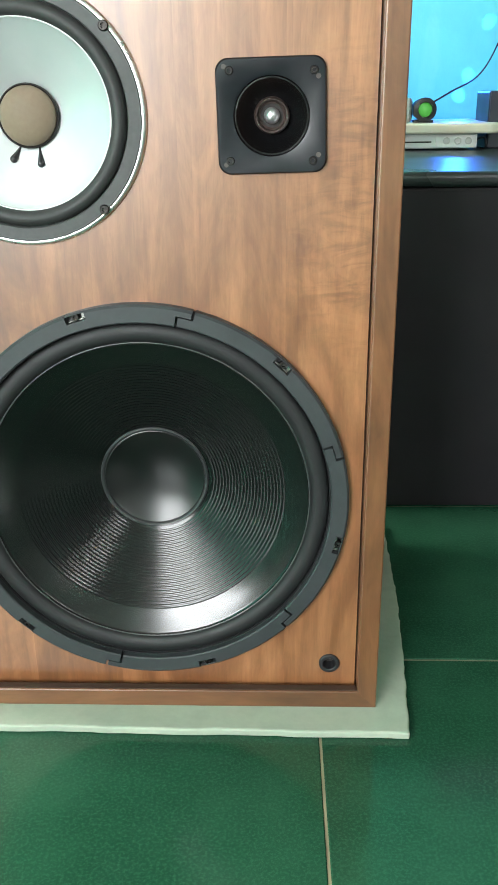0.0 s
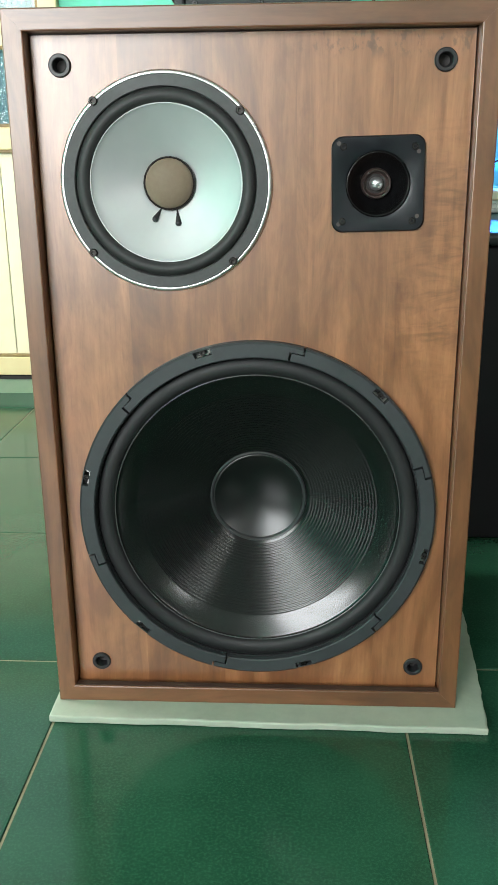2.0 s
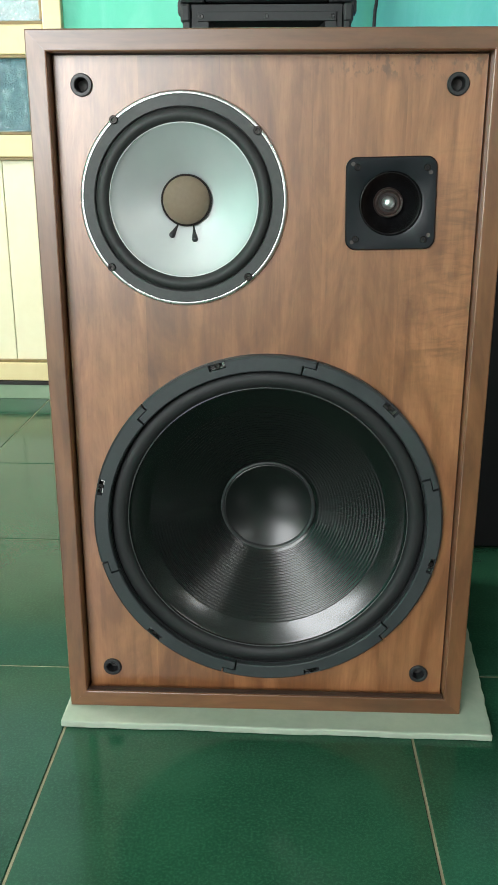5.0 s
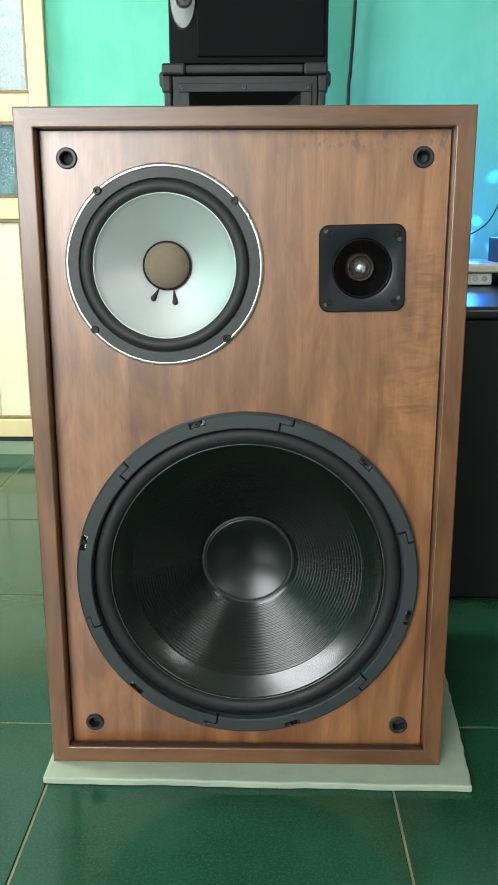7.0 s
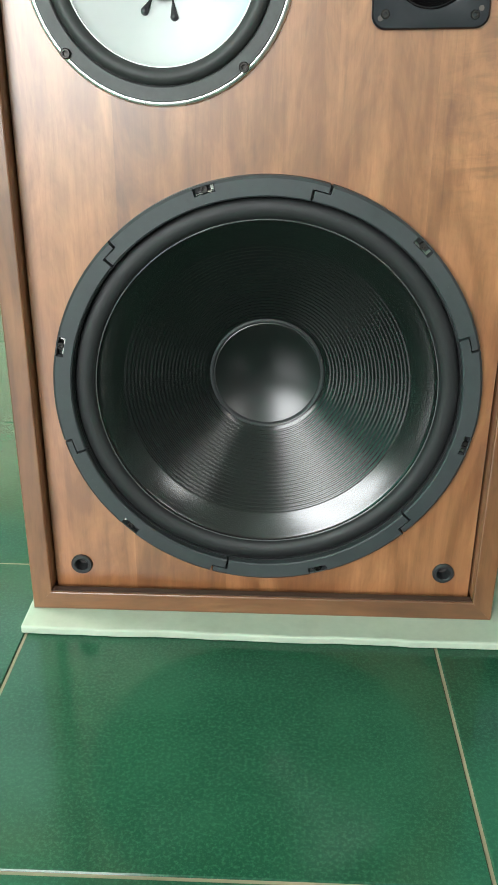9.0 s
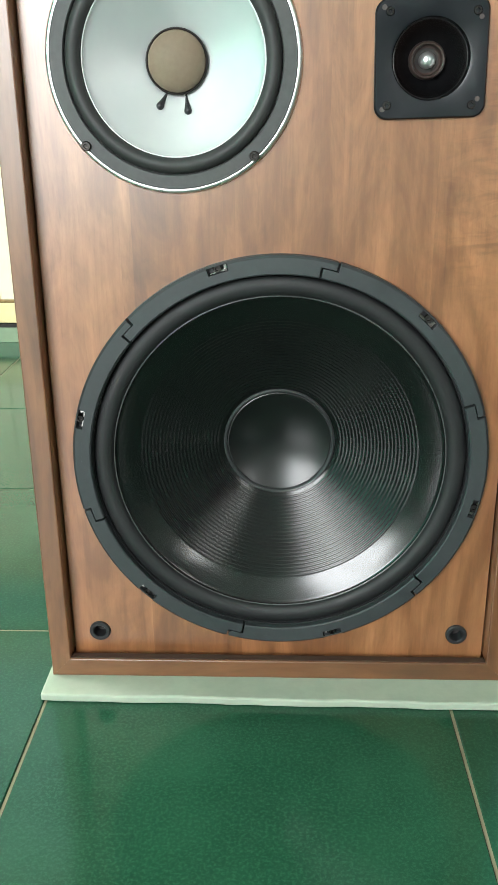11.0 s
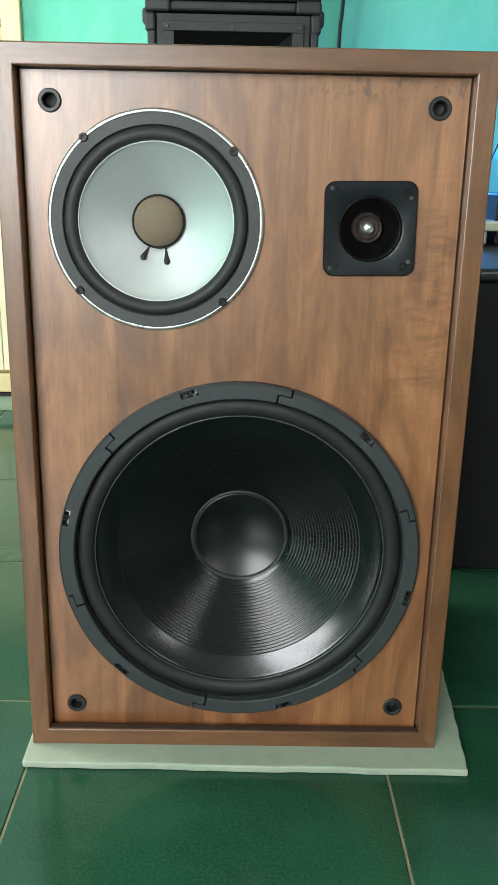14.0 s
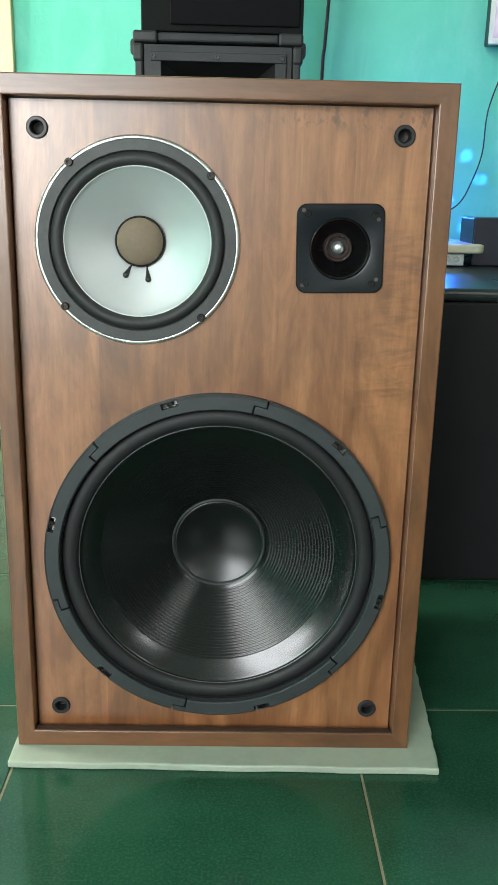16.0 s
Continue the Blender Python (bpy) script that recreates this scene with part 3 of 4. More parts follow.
def screw(cx, cz, y, r, parent, material="bolt"):
    """A socket-head bolt seen from the front."""
    bm = lathe([(r, y + 0.004), (r, y + 0.0008), (r * 0.85, y), (r * 0.5, y), (r * 0.42, y + 0.0018), (0, y + 0.002)], cx, cz, 16)
    part("screw", bm, M[material], parent)


def woofer():
    cx, cz = WC
    f = REC
    ring = part("woofer", lathe([(0.1925, f), (0.1925, f - 0.003), (0.176, f - 0.003), (0.1745, f + 0.012), (0.15, f + 0.03), (0.19, f + 0.03)], cx, cz, 120), M["basket"], speaker, "fifteen-inch black woofer in a steel basket")
    step = 2.1
    for k in range(6):
        j = 16.5 + 60 * k
        s = j + 30
        bm = bmesh.new()
        g, mid = 0.36, 0.1857
        arc_block(bm, cx, cz, j + step + g, j + 60 + step - g, 0.1768, mid, f - 0.0115, f - 0.0031, 0.0012, 0)
        arc_block(bm, cx, cz, j - step + g, j + step + g, mid + 0.001, 0.1938, f - 0.0115, f - 0.0001, 0, 0.0022)
        arc_block(bm, cx, cz, j + step + g, s - 2.8, mid, 0.1938, f - 0.0115, f - 0.0001, 0, 0.0022)
        arc_block(bm, cx, cz, s + 2.8, j + 60 - step - g, mid, 0.1938, f - 0.0115, f - 0.0001, 0, 0.0022)
        arc_block(bm, cx, cz, s - 2.75, s + 2.75, 0.1921, 0.1938, f - 0.0098, f - 0.0001, 0.0003, 0.0012)
        part("gasket_segment", bm, M["gasket"], ring)
        a = radians(s)
        px, pz = cx + 0.1898 * math.cos(a), cz + 0.1898 * math.sin(a)
        screw(px, pz, f - 0.009, 0.0036, ring)
        bm = bmesh.new()
        arc_block(bm, cx, cz, s - 2.3, s + 2.3, 0.186, 0.1878, f - 0.0075, f - 0.003, 0.0004, 0.0004)
        arc_block(bm, cx, cz, s - 2.4, s - 1.7, 0.1865, 0.1915, f - 0.006, f - 0.003, 0.0004, 0.0004)
        part("clamp", bm, M["clip"], ring, "bright steel clamp")
    # half-roll surround
    prof = [(0.1765, f - 0.002), (0.1755, f - 0.001)]
    for k in range(15):
        a = math.pi * k / 14
        prof.append((0.1660 + 0.0092 * math.cos(a), f + 0.0005 - 0.0065 * math.sin(a) + 0.001 * k / 14))
    prof += [(0.1558, f + 0.0025)]
    part("surround", lathe(prof, cx, cz, 144), M["surround"], ring)
    # cone: smooth outer band, then fine ribs
    y_rim, y_in, r_rim, r_in = f + 0.0015, f + 0.052, 0.1562, 0.0525
    r_band, y_band = 0.1335, y_rim + 0.0112

    def line(r):
        """Depth of the cone: a steep straight body that flares out flat in its outer band."""
        if r > r_band:
            q = (r_rim - r) / (r_rim - r_band)
            return y_rim + (y_band - y_rim) * (0.86 * q + 0.14 * q * q)
        q = (r_band - r) / (r_band - r_in)
        return y_band + (y_in - y_band) * (0.9 * q + 0.1 * math.sin(math.pi * q / 2))

    prof = [(r_rim + 0.0012, y_rim + 0.0004), (r_rim + 0.001, y_rim - 0.0008), (r_rim + 0.0004, y_rim - 0.0014), (r_rim - 0.0004, y_rim - 0.001), (r_rim - 0.0008, y_rim)]
    prof += [(r, line(r)) for r in np.linspace(r_rim - 0.002, 0.1335, 16)]
    part("cone_edge", lathe(prof + [(0.1330, line(0.1330))], cx, cz, 160), M["band"], ring, "smooth glossy outer band of the cone")
    prof = []
    ribs, per = 23, 8
    for k in range(ribs * per + 1):
        r = 0.1330 - (0.1330 - 0.0585) * k / (ribs * per)
        prof.append((r, line(r) - 0.00014 * (1 - math.cos(math.tau * k / per))))
    prof += [(0.0575, line(0.0575)), (r_in, y_in)]
    part("cone", lathe(prof, cx, cz, 160), M["cone"], ring, "black cone with fine concentric ribs")
    prof = [(0.0556, y_in - 0.0003), (0.0552, y_in - 0.0022), (0.0538, y_in - 0.0032), (0.0524, y_in - 0.0026), (0.0514, y_in - 0.0010), (0.0508, y_in + 0.0004)]
    part("cap_ring", lathe(prof, cx, cz, 96), M["ring"], ring, "raised dark grey ring")
    prof = [(0.0512, y_in - 0.0008)] + [(q, y_in - 0.001 + 0.0125 * (1 - (q / 0.0505) ** 2)) for q in np.linspace(0.0505, 0, 14)]
    part("dust_cap", lathe(prof, cx, cz, 96), M["cap"], ring, "smooth dished black dust cap")
    # lighter grey bead paints the light caught along the cone's rim
    prof = [(r_rim + 0.0002 + 0.0006 * math.cos(q), y_rim - 0.0014 + 0.0006 * math.sin(q)) for q in np.linspace(0, math.tau, 9)]
    part("glue_bead", lathe(prof, cx, cz, 160), M["rim_glint"], ring, "thin grey bead standing in for light on the cone rim")


def midrange():
    cx, cz = MC
    f = REC
    ring = part("midrange", lathe([(0.1044, f), (0.1044, f - 0.002), (0.104, f - 0.0032), (0.1031, f - 0.0042), (0.1017, f - 0.0047), (0.1007, f - 0.0045), (0.1, f - 0.003), (0.099, f + 0.001), (0.075, f + 0.003), (0.074, f + 0.01)], cx, cz, 120), M["chrome"], speaker, "eight-inch midrange driver with a bright chrome rim")
    part("gasket", lathe([(0.1007, f - 0.0028), (0.1004, f - 0.005), (0.0998, f - 0.0056), (0.0898, f - 0.0056), (0.0890, f - 0.0048), (0.0885, f - 0.001)], cx, cz, 120), M["mid_ring"], ring)
    prof = [(0.0887, f - 0.0015)]
    for k in range(13):
        a = math.pi * k / 12
        prof.append((0.0817 + 0.0066 * math.cos(a), f - 0.0015 - 0.0075 * math.sin(a)))
    prof += [(0.0745, f - 0.0005)]
    part("surround", lathe(prof, cx, cz, 120), M["mid_surround"], ring)
    prof = [(0.0755, f - 0.0012), (0.0748, f - 0.0016), (0.0741, f - 0.0008)]
    prof += [(r, f - 0.0005 + 0.026 * ((0.0738 - r) / 0.0488) ** 0.93) for r in np.linspace(0.0738, 0.025, 18)]
    part("cone", lathe(prof, cx, cz, 120), M["alu"], ring, "satin silver cone")
    part("cone_lip", lathe([(0.0758, f - 0.0014), (0.0753, f - 0.0024), (0.0744, f - 0.0024), (0.0739, f - 0.0008)], cx, cz, 120), M["pale_lip"], ring, "thin pale lip round the cone")
    yc = f + 0.0235
    part("dust_cap_ring", lathe([(0.0262, yc), (0.0262, yc - 0.002), (0.0252, yc - 0.003), (0.0242, yc - 0.002)], cx, cz, 64), M["groove"], ring)
    part("dust_cap", lathe([(0.0246, yc), (0.0243, yc - 0.002)] + [(0.0242 * math.cos(q), yc - 0.002 - 0.0115 * math.sin(q)) for q in np.linspace(0.1, math.pi / 2, 9)], cx, cz, 64), M["felt"], ring, "domed tan felt dust cap")
    for x0, z0, x1, z1 in ((-0.0095, -0.0245, -0.0150, -0.0345), (0.0068, -0.0262, 0.0086, -0.0385)):
        bm = bmesh.new()
        for k in range(9):
            q = k / 8
            r = 0.0009 + 0.0024 * q ** 1.3
            rr = math.hypot(x0 + (x1 - x0) * q, z0 + (z1 - z0) * q)
            y = f - 0.0005 + 0.026 * ((0.0738 - rr) / 0.0488) ** 0.93
            ball = bmesh.new()
            bmesh.ops.create_uvsphere(ball, u_segments=12, v_segments=8, radius=r)
            for q_face in ball.faces:
                q_face.smooth = True
            bmesh.ops.translate(ball, vec=(cx + x0 + (x1 - x0) * q, y - r * 0.35, cz + z0 + (z1 - z0) * q), verts=ball.verts)
            merge(bm, ball)
        part("lead_wire_bead", bm, M["black"], ring, "black sealed lead wire")
    for x, z in ((-0.1505, 0.666), (-0.010, 0.656), (-0.159, 0.524), (-0.019, 0.515)):
        screw(x, z, f - 0.0085, 0.0041, ring)


def tweeter():
    cx, cz = TC
    f = REC
    bm = bmesh.new()
    out = rounded(cx, cz, 0.0895, 0.0895, 0.0105, 1.2)
    n = len(out)
    front = [bm.verts.new((cx + (x - cx) * 0.975, f - 0.005, cz + (z - cz) * 0.975)) for x, z in out]
    side = [bm.verts.new((x, f - 0.0035, z)) for x, z in out]
    foot = [bm.verts.new((x, f, z)) for x, z in out]
    hole = [bm.verts.new((cx + 0.0335 * math.cos(k * math.tau / 72), f - 0.005, cz + 0.0335 * math.sin(k * math.tau / 72))) for k in range(72)]
    for a, b in ((front, side), (side, foot)):
        for k in range(n):
            bm.faces.new((a[k], a[(k + 1) % n], b[(k + 1) % n], b[k]))
    lip = [bm.verts.new((cx + 0.0312 * math.cos(k * math.tau / 72), f - 0.0042, cz + 0.0312 * math.sin(k * math.tau / 72))) for k in range(72)]
    for k in range(72):
        bm.faces.new((hole[k], hole[(k + 1) % 72], lip[(k + 1) % 72], lip[k])).smooth = True
    edges = [bm.edges.get((l[k], l[(k + 1) % len(l)])) or bm.edges.new((l[k], l[(k + 1) % len(l)])) for l in (front, hole) for k in range(len(l))]
    bmesh.ops.triangle_fill(bm, edges=edges, use_beauty=True)
    plate = part("tweeter", bm, M["plate"], speaker, "square blue-black horn tweeter with rounded corners")
    part("horn", lathe([(0.0312, f - 0.0042), (0.0298, f - 0.0026), (0.0287, f + 0.0004), (0.0276, f + 0.0035), (0.0262, f + 0.007), (0.0235, f + 0.013), (0.019, f + 0.019), (0.0145, f + 0.022), (0.012, f + 0.023)], cx, cz, 72), M["horn"], plate, "gloss black horn mouth")
    part("throat_ring", lathe([(0.0150, f + 0.022), (0.0146, f + 0.015), (0.0135, f + 0.0135), (0.0122, f + 0.0145), (0.0112, f + 0.019), (0.0085, f + 0.021)], cx, cz, 48), M["copper"], plate, "dull brown throat ring")
    part("throat", lathe([(0.0122, f + 0.0195), (0.007, f + 0.021), (0, f + 0.021)], cx, cz, 32), M["groove"], plate)
    part("dome", lathe([(0.0066, f + 0.021), (0.0066, f + 0.016)] + [(0.0066 * math.cos(q), f + 0.016 - 0.0055 * math.sin(q)) for q in np.linspace(0.15, math.pi / 2, 8)], cx, cz, 32), M["dome"], plate, "silver dome")
    for sx, sz in ((-1, 1), (1, 1), (-1, -1), (1, -1)):
        screw(cx + sx * 0.0340, cz + sz * 0.0345, f - 0.0068, 0.0034, plate)
        part("chipped_hole", lathe([(0.0021, f - 0.0049), (0.002, f - 0.0053), (0.0012, f - 0.0053), (0, f - 0.0052)], cx + sx * (0.0385 if sz * sx < 0 else 0.0375), cz + sz * (0.0375 if sx < 0 else 0.0300), 14), M["bare"], plate, "bare screw hole")


woofer()
midrange()
tweeter()
for x, z in PEGS:
    f = REC
    bm = lathe([(0.0108, f), (0.0106, f - 0.0022), (0.0098, f - 0.003), (0.0072, f - 0.003), (0.0064, f - 0.0022), (0.0058, f + 0.012), (0, f + 0.012)], x, z, 40)
    part("peg_socket", bm, M["black"], speaker, "black plastic grille peg socket")
    part("socket_bore", lathe([(0.0055, f + 0.0095), (0.003, f + 0.0105), (0, f + 0.0105)], x, z, 20), M["groove"], speaker)


def foam_sheet():
    """A thin packing sheet with hand-cut edges."""
    corners = [(-0.2355, -0.031), (0.2605, -0.038), (0.279, 0.2), (0.285, 0.42), (-0.234, 0.42)]
    rng = random.Random(4)
    out = []
    for i, (x, y) in enumerate(corners):
        x2, y2 = corners[(i + 1) % len(corners)]
        n = 26 if i < 3 else 8
        for k in range(n):
            t = k / n
            w = 0.0 if k == 0 else rng.uniform(-0.0011, 0.0011)
            out.append((x + (x2 - x) * t + w, y + (y2 - y) * t + w * 0.9))
    bm = slab_of(out, 0.0002, 0.0089, 0.002)
    return solid("foam_sheet", bm, M["foam"], "thin off-white packing foam sheet lying on the tiles", "foam sheet", at=(0, 0.19, 0.0))


foam_sheet()

# ---- back of the room ----


def pa_speaker():
    y, x0, x1, z1 = 1.0, -0.191, 0.141, 0.945
    s = thing("stage_speaker", (-0.025, y + 0.16, 0), "charcoal stage loudspeaker with plastic corner guards and a horn", "loudspeaker")
    part("body", box(x0 + 0.006, x1 - 0.006, y + 0.12, y + 0.32, 0.0, z1 - 0.006, 0.004), M["pa_dark"], s)
    part("side_panel", box(x0 + 0.006, x0 + 0.018, y + 0.0132, y + 0.1198, 0.0, z1 - 0.006), M["pa_dark"], s)
    part("side_panel", box(x1 - 0.018, x1 - 0.006, y + 0.0132, y + 0.1198, 0.0, z1 - 0.006), M["pa_dark"], s)
    part("top_panel", box(x0 + 0.018, x1 - 0.018, y + 0.0132, y + 0.1198, z1 - 0.018, z1 - 0.006), M["pa_dark"], s)
    for a, b, c, d in ((x0, x0 + 0.016, 0.0, z1 - 0.05), (x1 - 0.016, x1, 0.0, z1 - 0.05)):
        part("edge_trim", box(a, b, y, y + 0.03, c, d, 0.004), M["pa"], s)
    part("edge_trim", box(x0 + 0.045, x1 - 0.045, y, y + 0.03, z1 - 0.017, z1, 0.004), M["pa"], s)
    for q, xx in ((1, x0), (-1, x1)):
        bm = box(min(xx - q * 0.004, xx + q * 0.045), max(xx - q * 0.004, xx + q * 0.045), y - 0.004, y + 0.04, z1 - 0.02, z1 + 0.003, 0.005)
        box(min(xx - q * 0.004, xx + q * 0.016), max(xx - q * 0.004, xx + q * 0.016), y - 0.003, y + 0.04, z1 - 0.055, z1 - 0.0205, 0.005, bm)
        box(min(xx - q * 0.01, xx + q * 0.004), max(xx - q * 0.01, xx + q * 0.004), y + 0.002, y + 0.036, z1 - 0.042, z1 - 0.012, 0.006, bm)
        part("corner_guard", bm, M["pa"], s, "moulded charcoal corner guard")
    # horn plate with its mouth
    hx0, hx1, hz1, hz0 = -0.161, 0.112, 0.909, 0.70
    mx0, mx1, mz1, mz0 = -0.139, 0.09, 0.892, 0.717
    bm = box(hx0, hx1, y - 0.002, y + 0.0055, mz1, hz1, 0.001)
    box(hx0, hx1, y - 0.002, y + 0.0055, hz0, mz0, 0.001, bm)
    box(hx0, mx0, y - 0.002, y + 0.0055, mz0 + 0.0003, mz1 - 0.0003, 0.001, bm)
    box(mx1, hx1, y - 0.002, y + 0.0055, mz0 + 0.0003, mz1 - 0.0003, 0.001, bm)
    part("horn_plate", bm, M["pa"], s)
    bm = box(x0 + 0.018, x1 - 0.018, y + 0.006, y + 0.013, mz1, z1 - 0.022)
    box(x0 + 0.018, x1 - 0.018, y + 0.006, y + 0.013, 0.02, mz0, 0, bm)
    box(x0 + 0.018, mx0, y + 0.006, y + 0.013, mz0, mz1, 0, bm)
    box(mx1, x1 - 0.018, y + 0.006, y + 0.013, mz0, mz1, 0, bm)
    part("front_panel", bm, M["pa"], s)
    bm = bmesh.new()
    mouth = [bm.verts.new((x, y + 0.004, z)) for x, z in ((mx0, mz0), (mx1, mz0), (mx1, mz1), (mx0, mz1))]
    neck = [bm.verts.new((x, y + 0.1, z)) for x, z in ((mx0 + 0.085, 0.775), (mx1 - 0.085, 0.775), (mx1 - 0.085, 0.835), (mx0 + 0.085, 0.835))]
    for k in range(4):
        bm.faces.new((mouth[k], mouth[(k + 1) % 4], neck[(k + 1) % 4], neck[k]))
    bm.faces.new(neck)
    part("horn_mouth", bm, M["pa_dark"], s, "black flared horn mouth")
    for x in (-0.154, -0.026, 0.1035):
        screw(x, 0.9005, y - 0.0045, 0.005, s, "basket")


def tower_speaker():
    y, x0, x1, z0, z1 = 1.01, -0.1795, 0.1445, 0.9482, 1.43
    s = thing("bookshelf_speaker", (-0.017, y + 0.13, z0), "black box loudspeaker with cloth grille and silver oval tweeter", "loudspeaker")
    part("body", box(x0, x1, y, y + 0.26, z0, z1, 0.003), M["pa_dark"], s)
    part("grille", box(-0.122, 0.137, y - 0.008, y - 0.0002, z0 + 0.012, z1 - 0.01, 0.003), M["grille"], s, "black cloth grille")
    cx, cz = -0.1495, 1.075
    bm = bmesh.new()
    ring = [[], [], []]
    for k in range(48):
        a = k * math.tau / 48
        for i, (q, yy) in enumerate(((1.0, y - 0.0002), (0.94, y - 0.006), (0.5, y - 0.007))):
            ring[i].append(bm.verts.new((cx + 0.0265 * q * math.cos(a), yy, cz + 0.064 * q * math.sin(a))))
    for a, b in zip(ring, ring[1:]):
        for k in range(48):
            bm.faces.new((a[k], a[(k + 1) % 48], b[(k + 1) % 48], b[k]))
    bm.faces.new(ring[2])
    oval = part("oval_bezel", bm, M["pewter"], s, "pewter oval bezel")
    part("tweeter_ring", lathe([(0.0165, y - 0.0071), (0.016, y - 0.012), (0.0135, y - 0.013), (0.012, y - 0.0095), (0.006, y - 0.009), (0, y - 0.0125)], cx + 0.002, cz - 0.008, 40), M["black"], oval, "black tweeter with a ring")
    part("chrome_bar", box(cx - 0.011, cx + 0.013, y - 0.0145, y - 0.0128, cz - 0.009, cz - 0.007, 0.0004), M["chrome"], oval)


pa_speaker()
tower_speaker()


def console():
    c = thing("media_console", (0.7, 0.9, 0), "low black media console with a plain dark front", "console")
    x0, x1, y0, y1 = 0.19, 1.75, 0.485, 1.40
    part("body", box(x0, x1, y0 + 0.006, y1, 0.003, 0.482, 0.004), M["console"], c)
    part("plinth", box(x0 + 0.01, x1 - 0.01, y0 + 0.03, y1 - 0.01, 0.0, 0.0028), M["groove"], c)
    part("top", box(x0 - 0.006, x1 + 0.006, y0 + 0.001, y1 + 0.004, 0.4825, 0.503, 0.008, segs=4), M["console_top"], c, "dark glossy top")


def disc_player():
    d = thing("disc_player", (0.3, 1.0, 0.503), "slim silver disc player with round buttons under a cream slab", "disc player")
    part("body", box(0.16, 0.487, 0.93, 1.16, 0.506, 0.531, 0.002), M["device"], d)
    part("slot", box(0.2, 0.405, 0.9285, 0.931, 0.516, 0.5185), M["groove"], d, "dark disc slot")
    part("button_panel", box(0.412, 0.485, 0.9275, 0.931, 0.5075, 0.5295, 0.001), M["device"], d)
    for x in (0.432, 0.452, 0.471):
        part("button", lathe([(0.0062, 0.9274), (0.0058, 0.9255), (0.0046, 0.9255), (0.0044, 0.9268), (0, 0.9268)], x, 0.519, 24), M["silver"], d)
    for x in (0.2, 0.45):
        for y in (0.95, 1.13):
            part("foot", box(x, x + 0.02, y, y + 0.02, 0.5032, 0.5062), M["black"], d)


def marble_slab():
    out = [(0.10, 0.915), (0.505, 0.915)]
    out += [(0.505 + 0.022 * math.sin(radians(a)), 0.937 - 0.022 * math.cos(radians(a))) for a in range(15, 91, 15)]
    out += [(0.527, 1.17), (0.10, 1.17)]
    return solid("stone_slab", slab_of(out, 0.5315, 0.549, 0.004), M["slab"], "cream stone slab with rounded corners lying on the disc player", "slab", at=(0.3, 1.04, 0.5315))


def party_lamp():
    p = thing("party_lamp", (0.39, 0.98, 0.549), "small black party lamp with a coloured round lens", "lamp")
    part("housing", lathe([(0, 1.02), (0.017, 1.018), (0.019, 0.99), (0.0205, 0.962), (0.0205, 0.956), (0.0135, 0.9535), (0.0125, 0.958), (0, 0.958)], 0.395, 0.5715, 32), M["black"], p)
    part("lens", lathe([(0.0123, 0.9578), (0.008, 0.9550), (0, 0.9540)], 0.395, 0.5715, 24), M["lamp_face"], p, "glowing green lens")
    part("stand", box(0.378, 0.412, 0.965, 1.005, 0.5492, 0.5535, 0.001), M["black"], p)
    part("clear_cover", box(0.352, 0.374, 0.97, 1.01, 0.5492, 0.592, 0.006), M["silver"], p, "grey moulded bracket")


def small_box():
    b = thing("dark_box", (0.56, 1.02, 0.503), "small dark box loudspeaker standing on the console, coloured for blue lamp light", "box")
    # the party lamp's blue light is put into this dark box's colour
    part("body", box(0.512, 0.606, 0.97, 1.08, 0.5032, 0.602, 0.003), M["blue_lit"], b)
    part("front", box(0.5135, 0.6045, 0.966, 0.9698, 0.5045, 0.6005, 0.001), M["blue_lit"], b)
    s = thing("player_stack", (0.69, 1.02, 0.503), "small black and grey stacked audio unit on the console", "audio unit")
    part("body", box(0.614, 0.8, 0.97, 1.12, 0.5032, 0.548, 0.002), M["black"], s)
    part("upper_unit", box(0.616, 0.79, 0.975, 1.12, 0.5485, 0.594, 0.002), M["silver"], s, "grey upper unit")
    part("display", box(0.63, 0.776, 0.972, 0.9752, 0.555, 0.588), M["black"], s)


def television():
    t = thing("television", (0.95, 1.42, 0.997), "wall-hung television with a thin white bezel, switched on", "television")
    x0, x1, z0, z1, y = 0.612, 1.32, 0.995, 1.40, 1.36
    part("case", box(x0 + 0.004, x1 - 0.004, y + 0.006, y + 0.06, z0 + 0.002, z1, 0.004), M["black"], t)
    for a, b, c, d in ((x0, x0 + 0.01, z0, z1), (x1 - 0.01, x1, z0, z1), (x0 + 0.01, x1 - 0.01, z0, z0 + 0.014), (x0 + 0.01, x1 - 0.01, z1 - 0.01, z1)):
        part("bezel", box(a, b, y, y + 0.01, c, d, 0.001), M["device"], t)
    part("screen", box(x0 + 0.0102, x1 - 0.0102, y + 0.003, y + 0.0058, z0 + 0.0142, z1 - 0.0102), M["screen"], t, "lit purple-white screen")
    part("wall_bracket", box(0.8, 1.1, y + 0.0605, Y1 - 0.0005, 1.1, 1.3), M["black"], t)


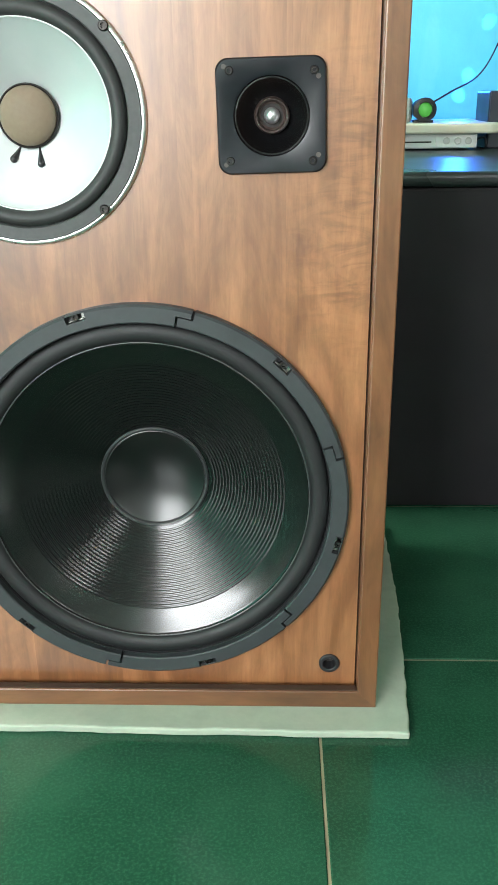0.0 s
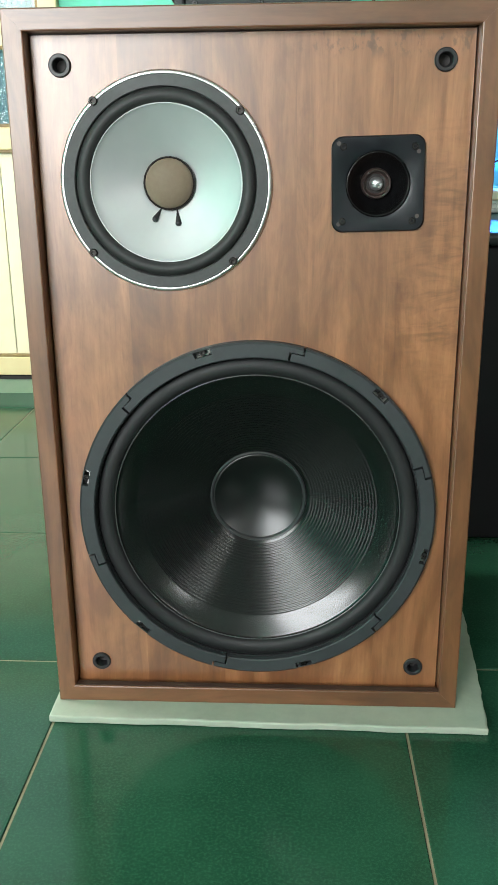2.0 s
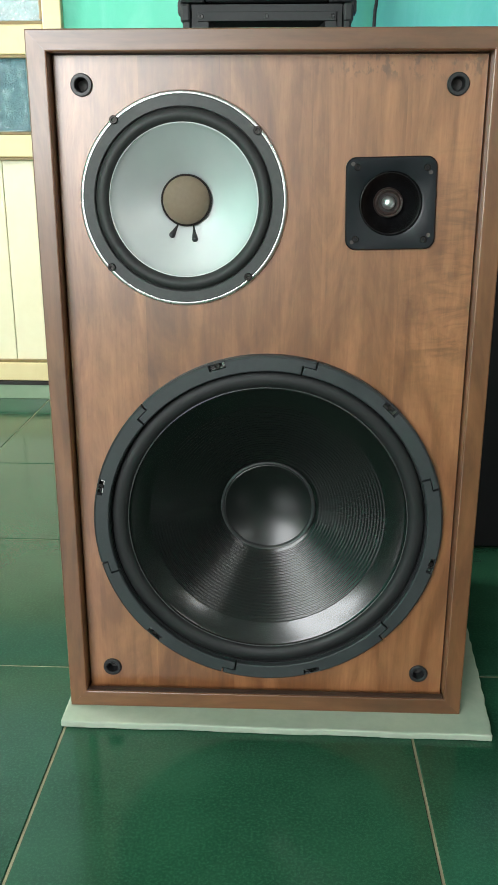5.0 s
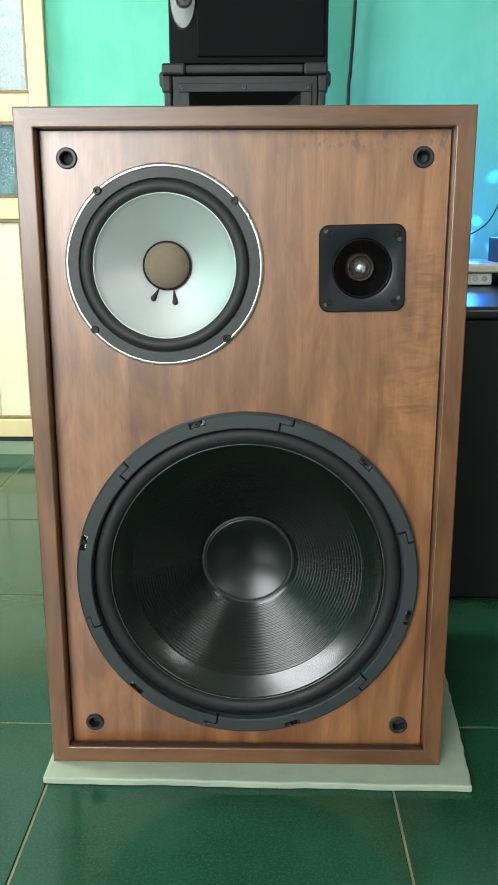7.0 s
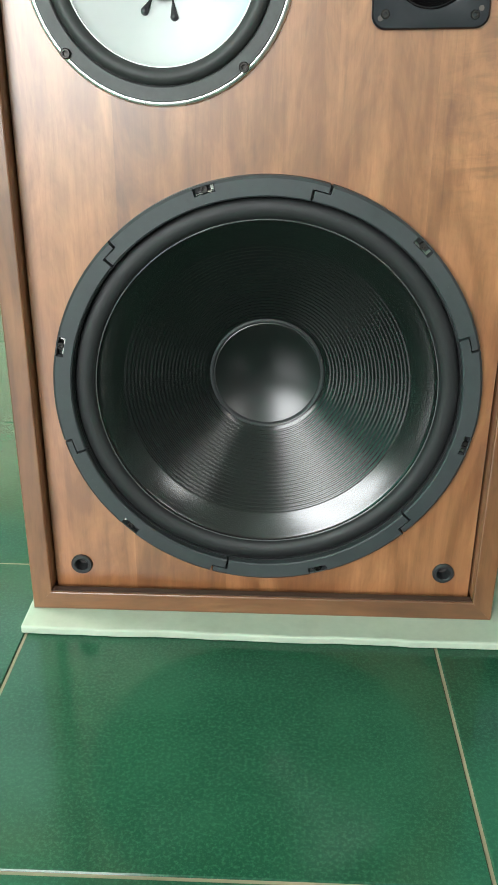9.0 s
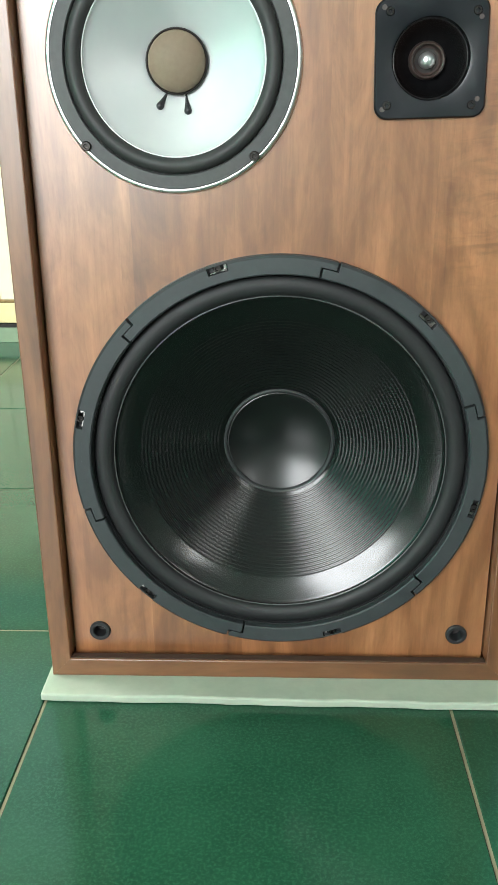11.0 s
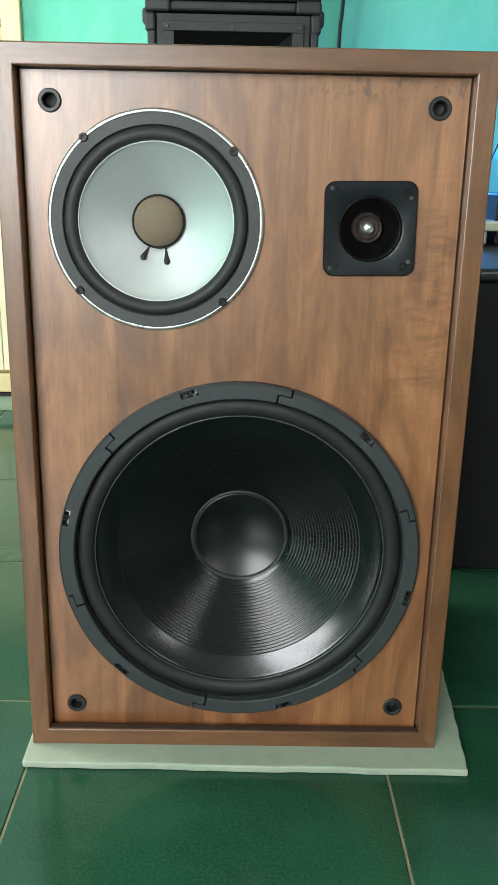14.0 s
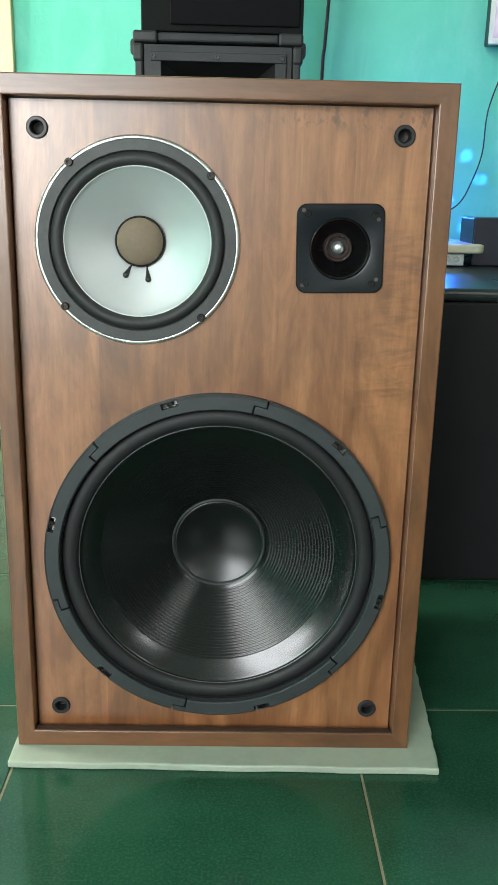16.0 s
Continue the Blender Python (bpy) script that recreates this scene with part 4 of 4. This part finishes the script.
console()
disc_player()
marble_slab()
party_lamp()
small_box()
television()
tube([(0.674, 1.40, 0.999), (0.668, 1.40, 0.96), (0.636, 1.40, 0.85), (0.631, 1.40, 0.752), (0.607, 1.38, 0.685), (0.54, 1.22, 0.63), (0.46, 1.08, 0.6), (0.40, 1.022, 0.572)], 0.0017, M["cord"], "power_cord", "thin black cord hanging from the television to the party lamp")
tube([(0.487, 0.96, 0.513), (0.497, 0.952, 0.523), (0.506, 0.952, 0.521), (0.508, 0.955, 0.5068), (0.505, 1.0, 0.5055), (0.5, 1.2, 0.5055)], 0.002, M["cord"], "player_cable", "short black cable curling beside the disc player")
tube([(0.262, 1.437, 2.0), (0.245, 1.437, 1.5), (0.236, 1.437, 1.165), (0.228, 1.437, 1.0), (0.224, 1.437, 0.925), (0.222, 1.437, 0.5), (0.225, 1.437, 0.06)], 0.0042, M["cord"], "wall_cable", "black cable running down the turquoise wall")

tube([(-0.52, 1.33, 0.0045), (-0.57, 1.385, 0.0045), (-0.596, 1.41, 0.018), (-0.586, 1.415, 0.034), (-0.56, 1.40, 0.03), (-0.47, 1.3, 0.0045), (-0.2, 1.0, 0.0045), (0.0, 0.6, 0.0045), (0.05, 0.42, 0.02)], 0.003, M["cord"], "speaker_cord", "black speaker cord lying on the tiles behind the cabinet")

# ---- floor tiles ----
TX, TY, GAP = 0.402, 0.3995, 0.0028


def tile_mesh():
    w, h, c = (TX - GAP) / 2, (TY - GAP) / 2, 0.0011
    bm = bmesh.new()
    low = [bm.verts.new((sx * w, sy * h, -0.006)) for sx, sy in ((-1, -1), (1, -1), (1, 1), (-1, 1))]
    mid = [bm.verts.new((sx * w, sy * h, -c)) for sx, sy in ((-1, -1), (1, -1), (1, 1), (-1, 1))]
    top = [bm.verts.new((sx * (w - c), sy * (h - c), 0)) for sx, sy in ((-1, -1), (1, -1), (1, 1), (-1, 1))]
    bm.faces.new(top)
    for a, b in ((low, mid), (mid, top)):
        for k in range(4):
            bm.faces.new((a[k], a[(k + 1) % 4], b[(k + 1) % 4], b[k]))
    return mesh_of(bm, "tile", M["tile"], (0, 0, 0))


TILE = tile_mesh()
for i in range(-5, 7):
    for j in range(-9, 5):
        x, y = -0.231 + TX * (i + 0.5), 0.097 + TY * (j + 0.5)
        if X0 - 0.1 < x < X1 + 0.1 and Y0 - 0.1 < y < Y1 + 0.15:
            t = new("tile", TILE)
            t.location, t.parent = (x, y, 0), floor
